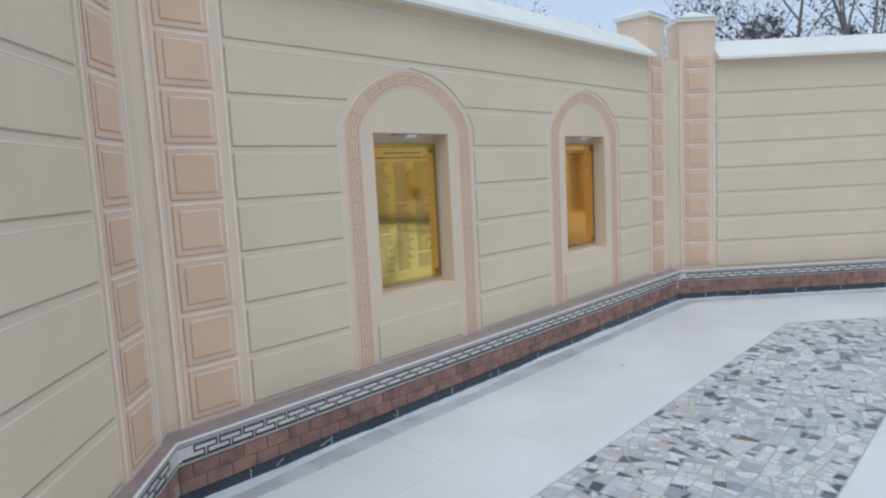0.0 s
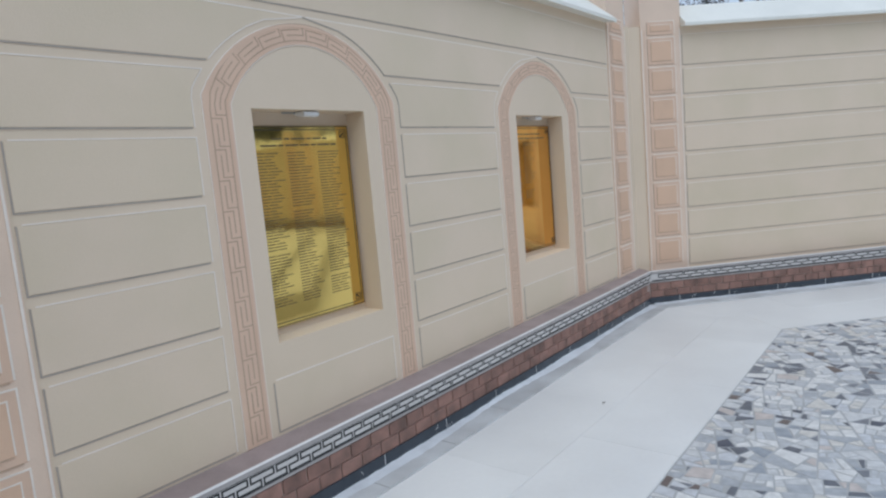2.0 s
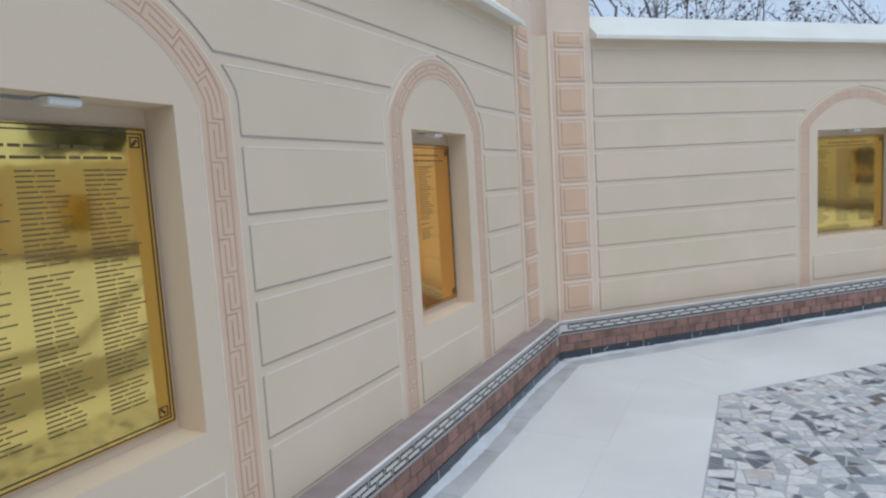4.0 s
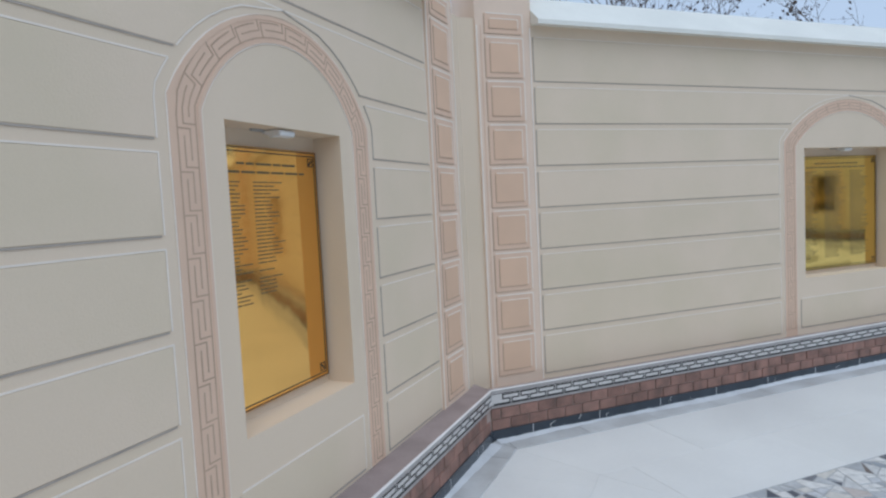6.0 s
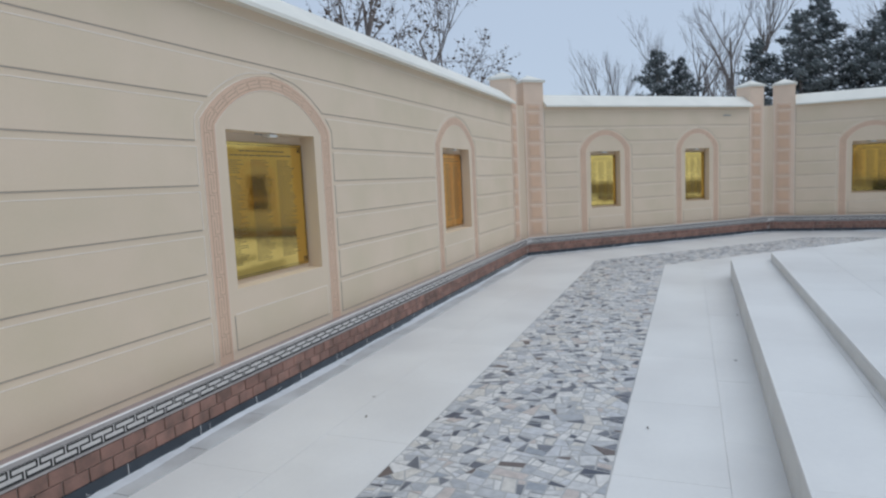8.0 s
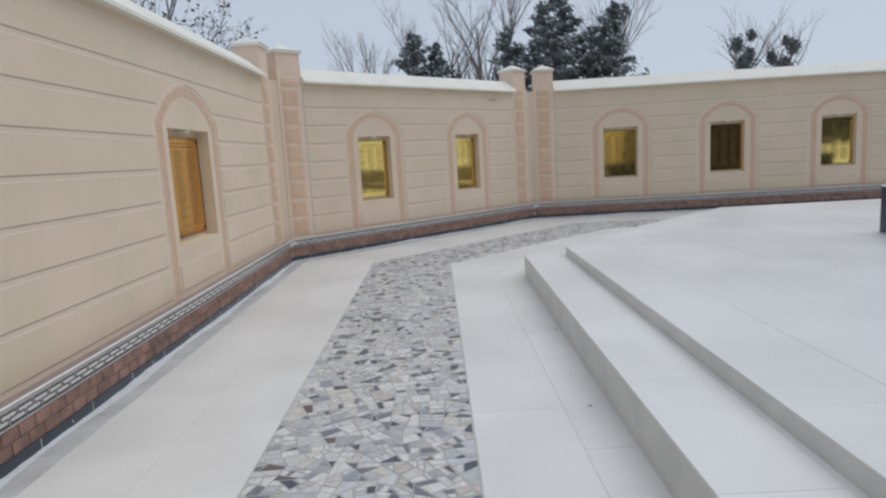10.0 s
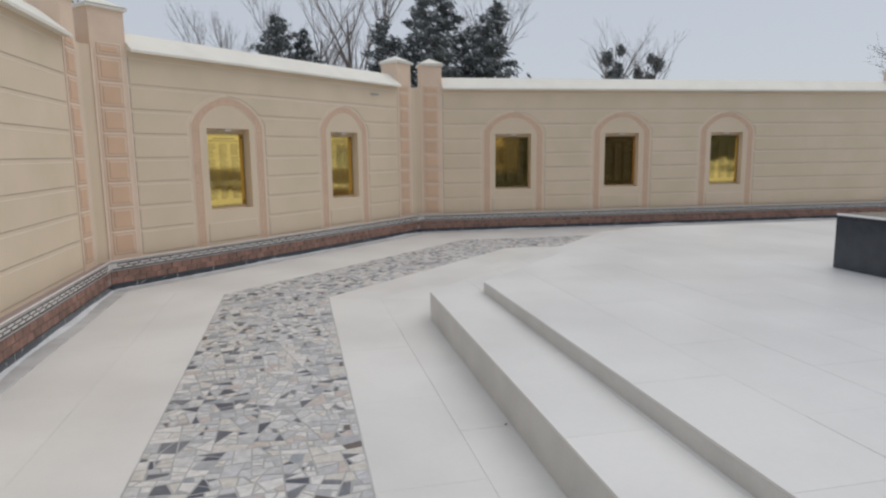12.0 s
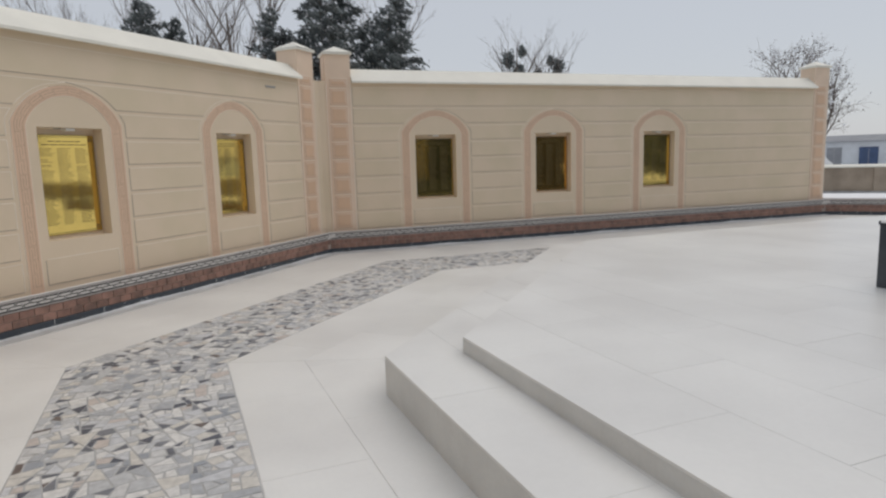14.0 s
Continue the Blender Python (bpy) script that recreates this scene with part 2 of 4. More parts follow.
def panels(i, wall):
    """Raised rectangular fields in courses, cut back round the arched frames."""
    L = LENGTHS[i]
    lo, hi = FIELD0 + NEAR[i], L - FIELD0 + (0.12 if i == 4 else 0.0)
    cuts = NICHES[i]
    for k, z0 in enumerate(ROWS):
        z1 = row_top(k)
        if k == 0 and i > 1:
            z0 = 0.400
        if k == 7:
            spans = [(lo, None, None, hi)]
        else:
            spans, prev = [], None
            for a, w in cuts:
                spans.append((lo if prev is None else None, prev, (a, w), None))
                prev = (a, w)
            spans.append((None, prev, None, hi))
        for s in spans:
            poly = []
            left = arch_line(*(s[1][0], s[1][0] + s[1][1]), 0.325, 0.4) if s[1] else None
            right = arch_line(*(s[2][0], s[2][0] + s[2][1]), 0.325, 0.4) if s[2] else None
            def edge(line, z, side):
                mid = (line[0][0] + line[-1][0]) / 2
                pts = [p for p in line if (p[0] >= mid if side > 0 else p[0] <= mid)]
                pts = sorted(pts, key=lambda p: p[1])
                for p, q in zip(pts, pts[1:]):
                    if p[1] <= z <= q[1] and q[1] > p[1]:
                        return p[0] + (q[0] - p[0]) * (z - p[1]) / (q[1] - p[1])
                return mid if z > pts[-1][1] else pts[0][0]
            zs = [z0 + (z1 - z0) * j / 6 for j in range(7)] if k >= 5 and k < 7 else [z0, z1]
            rside = [(edge(right, z, -1) if right else s[3], z) for z in zs]
            lside = [(edge(left, z, 1) if left else s[0], z) for z in reversed(zs)]
            if s[0] is not None:
                lside = [(s[0], z) for z in (z1, z0)]
            if s[3] is not None:
                rside = [(s[3], z) for z in (z0, z1)]
            poly = rside + lside
            bm = bmesh.new()
            raised(bm, poly, -0.0005, 0.0025, 0.003)
            panel = part("panel", bm, PANEL, wall)
            # grey-brown stroke paints shade along the bottom and left edges
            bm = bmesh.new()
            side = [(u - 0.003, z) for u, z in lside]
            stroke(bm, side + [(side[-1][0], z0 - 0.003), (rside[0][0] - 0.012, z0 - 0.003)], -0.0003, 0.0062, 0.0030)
            part("painted_line", bm, SHADE_LINE, panel, "thin grey-brown shade line painted on the panel's bottom and left")
            # white stroke paints a highlight along the top and right edges
            bm = bmesh.new()
            side = [(u + 0.003, z) for u, z in rside]
            stroke(bm, side + [(side[-1][0], z1 + 0.003), (lside[0][0] + 0.02, z1 + 0.003)], -0.0003, 0.0062, 0.0030)
            part("painted_line", bm, PALE_LINE, panel, "thin white highlight line painted along the panel's top and right")
    for a, w in cuts:
        bm = bmesh.new()
        raised(bm, [(a - 0.06, 0.425), (a + w + 0.06, 0.425), (a + w + 0.06, 0.70), (a - 0.06, 0.70)], -0.0005, 0.0025, 0.003)
        panel = part("panel", bm, PANEL, wall)
        # same shade and highlight strokes, as colour, on the panel below each niche
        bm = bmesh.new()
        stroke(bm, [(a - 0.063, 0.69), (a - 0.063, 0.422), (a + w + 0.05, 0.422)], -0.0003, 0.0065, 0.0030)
        part("painted_line", bm, SHADE_LINE, panel, "thin grey-brown shade line painted on the panel's bottom and left")
        bm = bmesh.new()
        stroke(bm, [(a - 0.05, 0.703), (a + w + 0.063, 0.703), (a + w + 0.063, 0.43)], -0.0003, 0.007, 0.0030)
        part("painted_line", bm, PALE_LINE, panel, "thin white highlight line painted along the panel's top and right")


def arch_frames(i, wall):
    for a, w in NICHES[i]:
        zb = FOOT[i] + 0.004
        bm = bmesh.new()
        band(bm, arch_line(a, a + w, 0.135, zb), arch_line(a, a + w, 0.245, zb), -0.0005, 0.003)
        frame_ob = part("arch_frame", bm, ROSE, wall, "rose plaster arched band with key pattern")
        for w0, w1 in ((0.117, 0.135), (0.245, 0.268)):
            bm = bmesh.new()
            band(bm, arch_line(a, a + w, w0, zb), arch_line(a, a + w, w1, zb), -0.0005, 0.005)
            part("moulding", bm, ROSE, frame_ob)
        # rim highlights put on as white colour, full length on both rims
        for d in (0.1145, 0.2705):
            bm = bmesh.new()
            stroke(bm, arch_line(a, a + w, d, zb), -0.0003, 0.007, 0.0030)
            part("painted_line", bm, PALE_LINE, frame_ob, "thin white highlight line painted along the band")
        key_pattern(a, w, frame_ob)


def along(line, s):
    """Point and side way at arc length s of a line."""
    for p, q in zip(line, line[1:]):
        d = math.dist(p, q)
        if s <= d or q is line[-1]:
            t = ((q[0] - p[0]) / d, (q[1] - p[1]) / d)
            return (p[0] + t[0] * s, p[1] + t[1] * s), (-t[1], t[0])
        s -= d


def stroke(bm, pts, y, width, lift):
    """A thin raised stroke through points of the wall plane."""
    pts = [Vector(v) for v in pts]
    pts = [v for k, v in enumerate(pts) if k == 0 or (v - pts[k - 1]).length > 1e-5]
    dirs = [(q - p).normalized() for p, q in zip(pts, pts[1:])]
    for k, t in enumerate(dirs):
        nrm = Vector((-t.y, t.x)) * width / 2
        bend = k + 1 == len(dirs) or t.dot(dirs[k + 1]) < 0.9
        turned = k > 0 and t.dot(dirs[k - 1]) < 0.9
        p = pts[k] + t * (width / 2 if turned else 0.0)
        q = pts[k + 1] + t * (width / 2 if bend else 0.0)
        ring = [p - nrm, q - nrm, q + nrm, p + nrm]
        a = [bm.verts.new((v.x, y, v.y)) for v in ring]
        b = [bm.verts.new((v.x, y - lift, v.y)) for v in ring]
        for j in range(4):
            bm.faces.new((a[j], a[(j + 1) % 4], b[(j + 1) % 4], b[j]))
        bm.faces.new(b)


KEY = [[(0.0, 0.0), (0.88, 0.0), (0.88, 0.5), (0.5, 0.5), (0.5, 1.0), (1.38, 1.0), (1.38, 0.5), (1.0, 0.5), (1.0, 0.0)]]
ARCH_KEY = [[(0.0, 0.02), (1.0, 0.02)], [(0.0, 0.98), (1.0, 0.98)], [(0.95, 0.98), (0.95, 0.34), (0.24, 0.34)], [(0.06, 0.02), (0.06, 0.66), (0.77, 0.66)]]


def key_pattern(a, w, parent):
    line = arch_line(a, a + w, 0.145, 0.42)
    total = sum(math.dist(p, q) for p, q in zip(line, line[1:]))
    n = round(total / 0.150)
    bm = bmesh.new()
    for j in range(n):
        for st in ARCH_KEY:
            dense = []
            for p, q in zip(st, st[1:]):
                m = 4 if abs(p[0] - q[0]) > 0.3 else 1
                dense += [(p[0] + (q[0] - p[0]) * h / m, p[1] + (q[1] - p[1]) * h / m) for h in range(m)]
            dense.append(st[-1])
            pts = []
            for s, x in dense:
                p, nv = along(line, min(total - 1e-4, (j + s) * total / n))
                pts.append((p[0] + nv[0] * 0.09 * x, p[1] + nv[1] * 0.09 * x))
            stroke(bm, pts, -0.0035, 0.0058, 0.0010)
    part("key_pattern", bm, ROSE_LINE, parent, "darker rose key-pattern line")


def post(u0, foot, wall, depth=0.40):
    """A pilaster with painted blocks that rises above the coping as a post with a hipped cap."""
    u1 = u0 + POST1 - POST0
    bm = bmesh.new()
    run(bm, rect(-0.012, depth, foot - 0.01, 3.56), u0, u1)
    pil = part("pilaster", bm, PALE_ROSE, wall, "pale rose plaster pilaster rising into a capped post")
    for k in range(9):
        z0 = 0.436 + 0.3197 * k
        z1 = z0 + 0.292 if k < 8 else 3.14
        a, b = u0 + 0.075, u1 - 0.074
        bm = bmesh.new()
        raised(bm, [(a, z0), (b, z0), (b, z1), (a, z1)], -0.0122, 0.003, 0.003)
        block = part("block", bm, ROSE, pil)
        c = 0.038
        bm = bmesh.new()
        raised(bm, [(a + c, z0 + c), (b - c, z0 + c), (b - c, z1 - c), (a + c, z1 - c)], -0.0153, 0.002, 0.002)
        part("field", bm, PEACH, block, "peach field inside the block")
        # block relief painted as colour: brown shadow lines, white highlight lines
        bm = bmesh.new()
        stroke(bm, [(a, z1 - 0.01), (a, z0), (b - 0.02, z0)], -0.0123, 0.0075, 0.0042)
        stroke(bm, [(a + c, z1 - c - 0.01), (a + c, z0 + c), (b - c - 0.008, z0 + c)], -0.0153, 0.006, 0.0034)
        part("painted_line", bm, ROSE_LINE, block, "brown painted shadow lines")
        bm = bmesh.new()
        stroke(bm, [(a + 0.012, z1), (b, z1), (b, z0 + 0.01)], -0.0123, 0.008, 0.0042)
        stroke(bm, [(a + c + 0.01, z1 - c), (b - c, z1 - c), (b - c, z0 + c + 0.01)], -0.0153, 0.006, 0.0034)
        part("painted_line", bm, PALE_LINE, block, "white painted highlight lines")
    bm = bmesh.new()
    o = 0.035
    box(bm, u0 - o, u1 + o, -0.012 - o, depth + o, 3.56, 3.60)
    lo = [bm.verts.new(c) for c in ((u0 - o, -0.022 - o, 3.602), (u1 + o, -0.022 - o, 3.602), (u1 + o, depth + o, 3.602), (u0 - o, depth + o, 3.602))]
    top = bm.verts.new(((u0 + u1) / 2, depth / 2, 3.735))
    for j in range(4):
        bm.faces.new((lo[j], lo[(j + 1) % 4], top))
    part("cap", bm, WHITE_CAP, pil, "cream hipped post cap")
    for s0, s1 in ((u0 + 0.006, u0 + 0.016), (u1 - 0.016, u1 - 0.006)):
        bm = bmesh.new()
        run(bm, rect(-0.016, -0.0121, foot + 0.01, 3.05), s0, s1)
        part("moulding", bm, PALE_LINE, pil, "white painted upright line")
    bm = bmesh.new()
    run(bm, rect(-0.0145, -0.0121, foot + 0.01, 3.05), u0 + 0.040, u0 + 0.049)
    part("painted_line", bm, ROSE, pil)


def coping(i, wall):
    L = LENGTHS[i]
    bm = bmesh.new()
    prof = [(-0.125, 3.055), (-0.02, 3.075), (0.36, 3.075), (0.46, 3.055), (0.46, 3.09), (0.17, 3.335), (-0.125, 3.09)]
    run(bm, prof, POST1 + 0.002 + NEAR[i], L - POST1 - 0.002 + (0.12 if i == 4 else 0.0))
    part("coping", bm, WHITE_CAP, wall, "cream white sloping wall coping")


def base(i, wall):
    """Stepped foot of the wall: black strip, brick courses, key-pattern tiles, lip and ledge."""
    L = LENGTHS[i]
    k0 = MITRE[i - 1] if i > 0 else 0.0
    k1 = MITRE[i] if i < 5 else 0.0
    def strip(name, prof, material, label=""):
        bm = bmesh.new()
        run(bm, prof, FOOT_START[i], L, k0, k1)
        ob = part(name, bm, material, wall, label)
        if i == 0:
            ob.matrix_basis = FOOT_SHIFT
        return ob
    strip("base_core", rect(-0.138, -0.0005, 0.0, FOOT[i] - 0.031), MORTAR)
    strip("black_plinth", rect(-0.158, -0.1382, -0.02, 0.080), BLACK, "polished black granite strip at the wall foot")
    strip("tile_band", rect(-0.150, -0.1382, 0.262, 0.352), TILE_BAND, "white glazed tile band with black key pattern")
    strip("under_lip", rect(-0.154, -0.1382, 0.3521, 0.3758), TILE_GREY)
    strip("tile_trim", rect(-0.153, -0.1382, 0.248, 0.2605), TILE_GREY)
    strip("ledge_lip", [(-0.154, 0.376), (-0.147, 0.376), (-0.147, 0.3868), (-0.155, 0.3864), (-0.160, 0.383), (-0.160, 0.378)], LIP, "glossy white tile lip")
    strip("ledge", [(-0.1458, FOOT[i] - 0.0308), (-0.0005, FOOT[i] - 0.0308), (-0.0005, FOOT[i]), (-0.1458, FOOT[i] - 0.015)], LEDGE, "mauve brown tiled ledge")


WALLS = []
for i in range(5):
    wall = wall_shell(i)
    WALLS.append(wall)
    panels(i, wall)
    arch_frames(i, wall)
    L = LENGTHS[i]
    post(POST0 + NEAR[i], FOOT[i], wall)
    post(L - POST1 + (0.12 if i == 4 else 0.0), FOOT[i], wall)
    coping(i, wall)
    base(i, wall)

# ---- ground ----
bm = bmesh.new()
R = 400.0
bmesh.ops.create_grid(bm, x_segments=120, y_segments=120, size=R)
AWAY = Vector((0.56, -0.828))  # the open side, where the land falls by most of a metre


def land(x, y):
    f = min(1.0, max(0.0, ((Vector((x, y)) - Vector((5.8, -2.5))).dot(AWAY) - 40.0) / 25.0))
    return -0.9 * f * f * (3 - 2 * f)


for v in bm.verts:
    v.co.z = land(v.co.x, v.co.y)
ground = part("ground", bm, SNOWY)
ground.location = (0, 0, -0.035)
tagged(ground, "ground covered with thin snow around the memorial", "ground", kind="structure")


def offset_corner(i, j, d):
    """Floor point where the lines of walls i and j, moved d into the court, meet."""
    ni, nj = Vector((WAY[i].y, -WAY[i].x)), Vector((WAY[j].y, -WAY[j].x))
    m = Matrix(((ni.x, ni.y), (nj.x, nj.y)))
    return m.inverted() @ Vector((ni.dot(ORIGINS[i]) + d, nj.dot(ORIGINS[j]) + d))


def prism(bm, pts, z0, z1):
    a = [bm.verts.new((p[0], p[1], z0)) for p in pts]
    b = [bm.verts.new((p[0], p[1], z1)) for p in pts]
    n = len(pts)
    for j in range(n):
        bm.faces.new((a[j], a[(j + 1) % n], b[(j + 1) % n], b[j]))
    bm.faces.new(b)


MOSAIC_OUT, MOSAIC_IN = 1.587, 2.851

# ---- court floor bed ----
bm = bmesh.new()
court = [offset_corner(a, a + 1, 0.05) for a in range(5)]
first = ORIGINS[0] + Vector((0.05, 0))
last = ORIGINS[5] + WAY[5] * 9.0
prism(bm, [first, *court, last], -0.06, -0.004)
floor = part("floor", bm, JOINT)
tagged(floor, "white marble court floor with a band of broken stone mosaic", "floor", kind="structure")

# ---- stepped platform ----
S1 = [(1.45, -3.705), (9.878, -3.83), (13.95, -7.85), (13.6, -15.5), (9.0, -19.0), (3.4, -19.0), (-0.9, -15.0), (-0.9, -6.05)]
S2 = [(1.66, -4.275), (9.68, -4.35), (13.42, -8.06), (13.1, -15.2), (8.8, -18.5), (3.6, -18.5), (-0.38, -14.8), (-0.38, -6.31)]
bm = bmesh.new()
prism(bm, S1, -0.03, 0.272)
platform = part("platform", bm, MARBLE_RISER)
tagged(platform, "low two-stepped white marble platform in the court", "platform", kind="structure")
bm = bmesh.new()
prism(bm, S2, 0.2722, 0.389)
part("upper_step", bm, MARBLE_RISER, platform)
# ---- black granite block on the platform ----
def bevel_box(bm, x0, x1, y0, y1, z0, z1, e):
    """A block with chamfered top and upright edges."""
    def ring(d, z):
        return [bm.verts.new(c) for c in ((x0 + d + e, y0 + d, z), (x1 - d - e, y0 + d, z), (x1 - d, y0 + d + e, z), (x1 - d, y1 - d - e, z), (x1 - d - e, y1 - d, z), (x0 + d + e, y1 - d, z), (x0 + d, y1 - d - e, z), (x0 + d, y0 + d + e, z))]
    rings = [ring(0, z0), ring(0, z1 - e), ring(e, z1)]
    for a, b in zip(rings, rings[1:]):
        for j in range(8):
            bm.faces.new((a[j], a[(j + 1) % 8], b[(j + 1) % 8], b[j]))
    bm.faces.new(rings[-1])
    bm.faces.new(rings[0][::-1])


bm = bmesh.new()
bevel_box(bm, 3.1, 9.34, -16.2, -8.26, 0.405, 0.965, 0.006)
block = part("granite_block", bm, BLACK)
tagged(block, "low polished black granite block on the white marble platform", "monument")
bm = bmesh.new()
bevel_box(bm, 3.09, 9.35, -16.21, -8.25, 0.9652, 1.0, 0.008)
part("top_slab", bm, BLACK, block)
bm = bmesh.new()
box(bm, 3.12, 9.32, -8.275, -8.243, 0.985, 1.006)
part("snow_edge", bm, SNOWY, block, "thin line of snow on the edge")


# unseen mass, added so that the last wall's plates mirror something dark
bm = bmesh.new()
bevel_box(bm, 5.0, 8.1, -14.9, -9.7, 1.0002, 3.9, 0.02)
guessed_stele = part("granite_monument", bm, BLACK)
tagged(guessed_stele, "unseen guessed granite monument, added as a dark mass for the plates to mirror", "monument")

# ---- plaques and lamps in the niches ----
def plaque(i, a, w, material, full):
    """A polished plate on the niche's back, with a double border line, corner marks and engraved rows."""
    y = 0.132
    z0, z1 = 0.934, 2.042
    u0, u1 = a + 0.022, a + w - 0.022
    holder = new("memorial_plaque")
    holder.matrix_world = FRAMES[i] @ Matrix.Translation(((u0 + u1) / 2, y, z0))
    back = holder.matrix_world.inverted() @ FRAMES[i]
    def piece(name, bm, m, label=""):
        ob = part(name, bm, m, holder, label)
        ob.matrix_local = back
        return ob
    bm = bmesh.new()
    box(bm, u0, u1, y, y + 0.006, z0, z1)
    bmesh.ops.bevel(bm, geom=bm.edges[:], offset=0.0015, segments=1, affect="EDGES")
    piece("plate", bm, material)
    bm = bmesh.new()
    for d in (0.006, 0.022):
        ring = [(u0 + d, z0 + d), (u1 - d, z0 + d), (u1 - d, z1 - d), (u0 + d, z1 - d), (u0 + d, z0 + d)]
        stroke(bm, ring, y - 0.0002, 0.005, 0.0012)
    piece("border_line", bm, INK)
    for u, s in ((u0 + 0.052, 1), (u1 - 0.052, -1)):
        for z, t in ((z0 + 0.052, 1), (z1 - 0.052, -1)):
            bm = bmesh.new()
            stroke(bm, [(u - 0.018, z - 0.018), (u + 0.018, z - 0.018), (u + 0.018, z + 0.018), (u - 0.018, z + 0.018), (u - 0.018, z - 0.018)], y - 0.0002, 0.005, 0.001)
            stroke(bm, [(u - 0.008 * s, z - 0.008 * t), (u + 0.008 * s, z + 0.008 * t)], y - 0.0002, 0.010, 0.001)
            piece("corner_mark", bm, INK)
    bm = bmesh.new()
    mid, wide = (u0 + u1) / 2, u1 - u0
    for z, f in ((z1 - 0.072, 0.52), (z1 - 0.108, 0.72)):
        x = mid - wide * f / 2
        while x < mid + wide * f / 2:
            l = random.uniform(0.03, 0.10)
            stroke(bm, [(x, z), (min(x + l, mid + wide * f / 2), z)], y - 0.0002, 0.010, 0.0006)
            x += l + 0.016
    tagged(piece("heading", bm, INK_ROW, "engraved heading rows, too soft to read"), kind="stuff")
    bm = bmesh.new()
    rows = int((z1 - z0 - 0.24) / 0.0165)
    columns = 3 if full else 2
    for c in range(columns):
        x0 = u0 + 0.055 + c * (wide - 0.09) / 3
        count = rows if full else int(rows * (0.62 if c == 0 else 0.58))
        for r in range(count):
            if random.random() < 0.02:
                continue
            z = z1 - 0.150 - r * 0.0165
            l = wide * random.uniform(0.13, 0.23) * (1.15 if random.random() < 0.12 else 1)
            cut = x0 + l * random.uniform(0.35, 0.6)
            stroke(bm, [(x0, z), (cut, z)], y - 0.0002, 0.0056, 0.0006)
            stroke(bm, [(cut + 0.010, z), (x0 + l, z)], y - 0.0002, 0.005, 0.0006)
    tagged(piece("engraving", bm, INK_ROW, "rows of small engraved names, too soft to read"), kind="stuff")
    kind = "orange-gold" if material is COPPER_GOLD else "yellow-gold"
    tagged(holder, f"polished {kind} memorial plate with rows of names in a wall niche", "plaque", "plates in the niches")


def niche_lamp(i, a, w):
    """A small wedge-shaped white lamp under the head of a niche."""
    m = a + w * 0.52
    holder = new("niche_lamp")
    holder.matrix_world = FRAMES[i] @ Matrix.Translation((m, 0.08, NICHE_TOP))
    bm = bmesh.new()
    prof = [(-0.055, -0.030), (-0.060, -0.010), (-0.045, -0.001), (0.045, -0.001), (0.045, -0.012), (-0.02, -0.034)]
    a0 = [bm.verts.new((-0.055, y, z)) for y, z in prof]
    b0 = [bm.verts.new((0.055, y, z)) for y, z in prof]
    for j in range(6):
        bm.faces.new((a0[j], a0[(j + 1) % 6], b0[(j + 1) % 6], b0[j]))
    bm.faces.new(a0)
    bm.faces.new(b0[::-1])
    bmesh.ops.bevel(bm, geom=bm.edges[:], offset=0.004, segments=2, affect="EDGES")
    part("housing", bm, LAMP_WHITE, holder)
    bm = bmesh.new()
    box(bm, -0.14, -0.056, 0.02, 0.032, -0.010, -0.0005)
    part("cable_cover", bm, GREY_STONE, holder, "grey cable cover")
    bm = bmesh.new()
    bmesh.ops.create_cone(bm, cap_ends=True, segments=14, radius1=0.016, radius2=0.016, depth=0.004, matrix=Matrix.Translation((0, 0.022, -0.024)))
    part("lens", bm, TILE, holder, "clear lamp lens")
    tagged(holder, "small white lamp fixed under the niche head", "lamp", "niche lamps")


PLATES = {0: [(GOLD, 1), (GOLD, 1)], 1: [(GOLD, 1), (COPPER_GOLD, 0)], 2: [(GOLD, 1), (COPPER_GOLD, 1)], 3: [(GOLD, 1), (GOLD, 1)], 4: [(GOLD, 1), (COPPER_GOLD, 1), (GOLD, 1)]}
for i, cuts in NICHES.items():
    for (a, w), (m, full) in zip(cuts, PLATES[i]):
        plaque(i, a, w, m, full)
        niche_lamp(i, a, w)

# small dark name strip high on the third wall
bm = bmesh.new()
box(bm, 5.55, 5.78, -0.022, -0.0118, 2.86, 2.885)
plate = part("wall_clip", bm, GREY_STONE)
plate.matrix_world = FRAMES[3]
tagged(plate, "small grey metal strip fixed high on the wall", "fitting")

# ---- low parapet that goes on past the end post ----
bm = bmesh.new()
run(bm, rect(0, 0.30, 0, 0.40), 0, 9.0, MITRE[4], 0)
wall5 = part("wall_5", bm, CREAM)
wall5.matrix_world = FRAMES[5]
tagged(wall5, "low parapet with brick foot and snow on its ledge", "wall", kind="structure")
base(5, wall5)
bm = bmesh.new()
run(bm, [(-0.10, 0.405), (0.30, 0.41), (2.5, 0.36), (2.5, 0.30), (0.301, 0.0), (-0.10, 0.398)], 0.0, 9.0, 0, 0)
part("snow_cover", bm, SNOWY, wall5, "snow lying on the parapet")


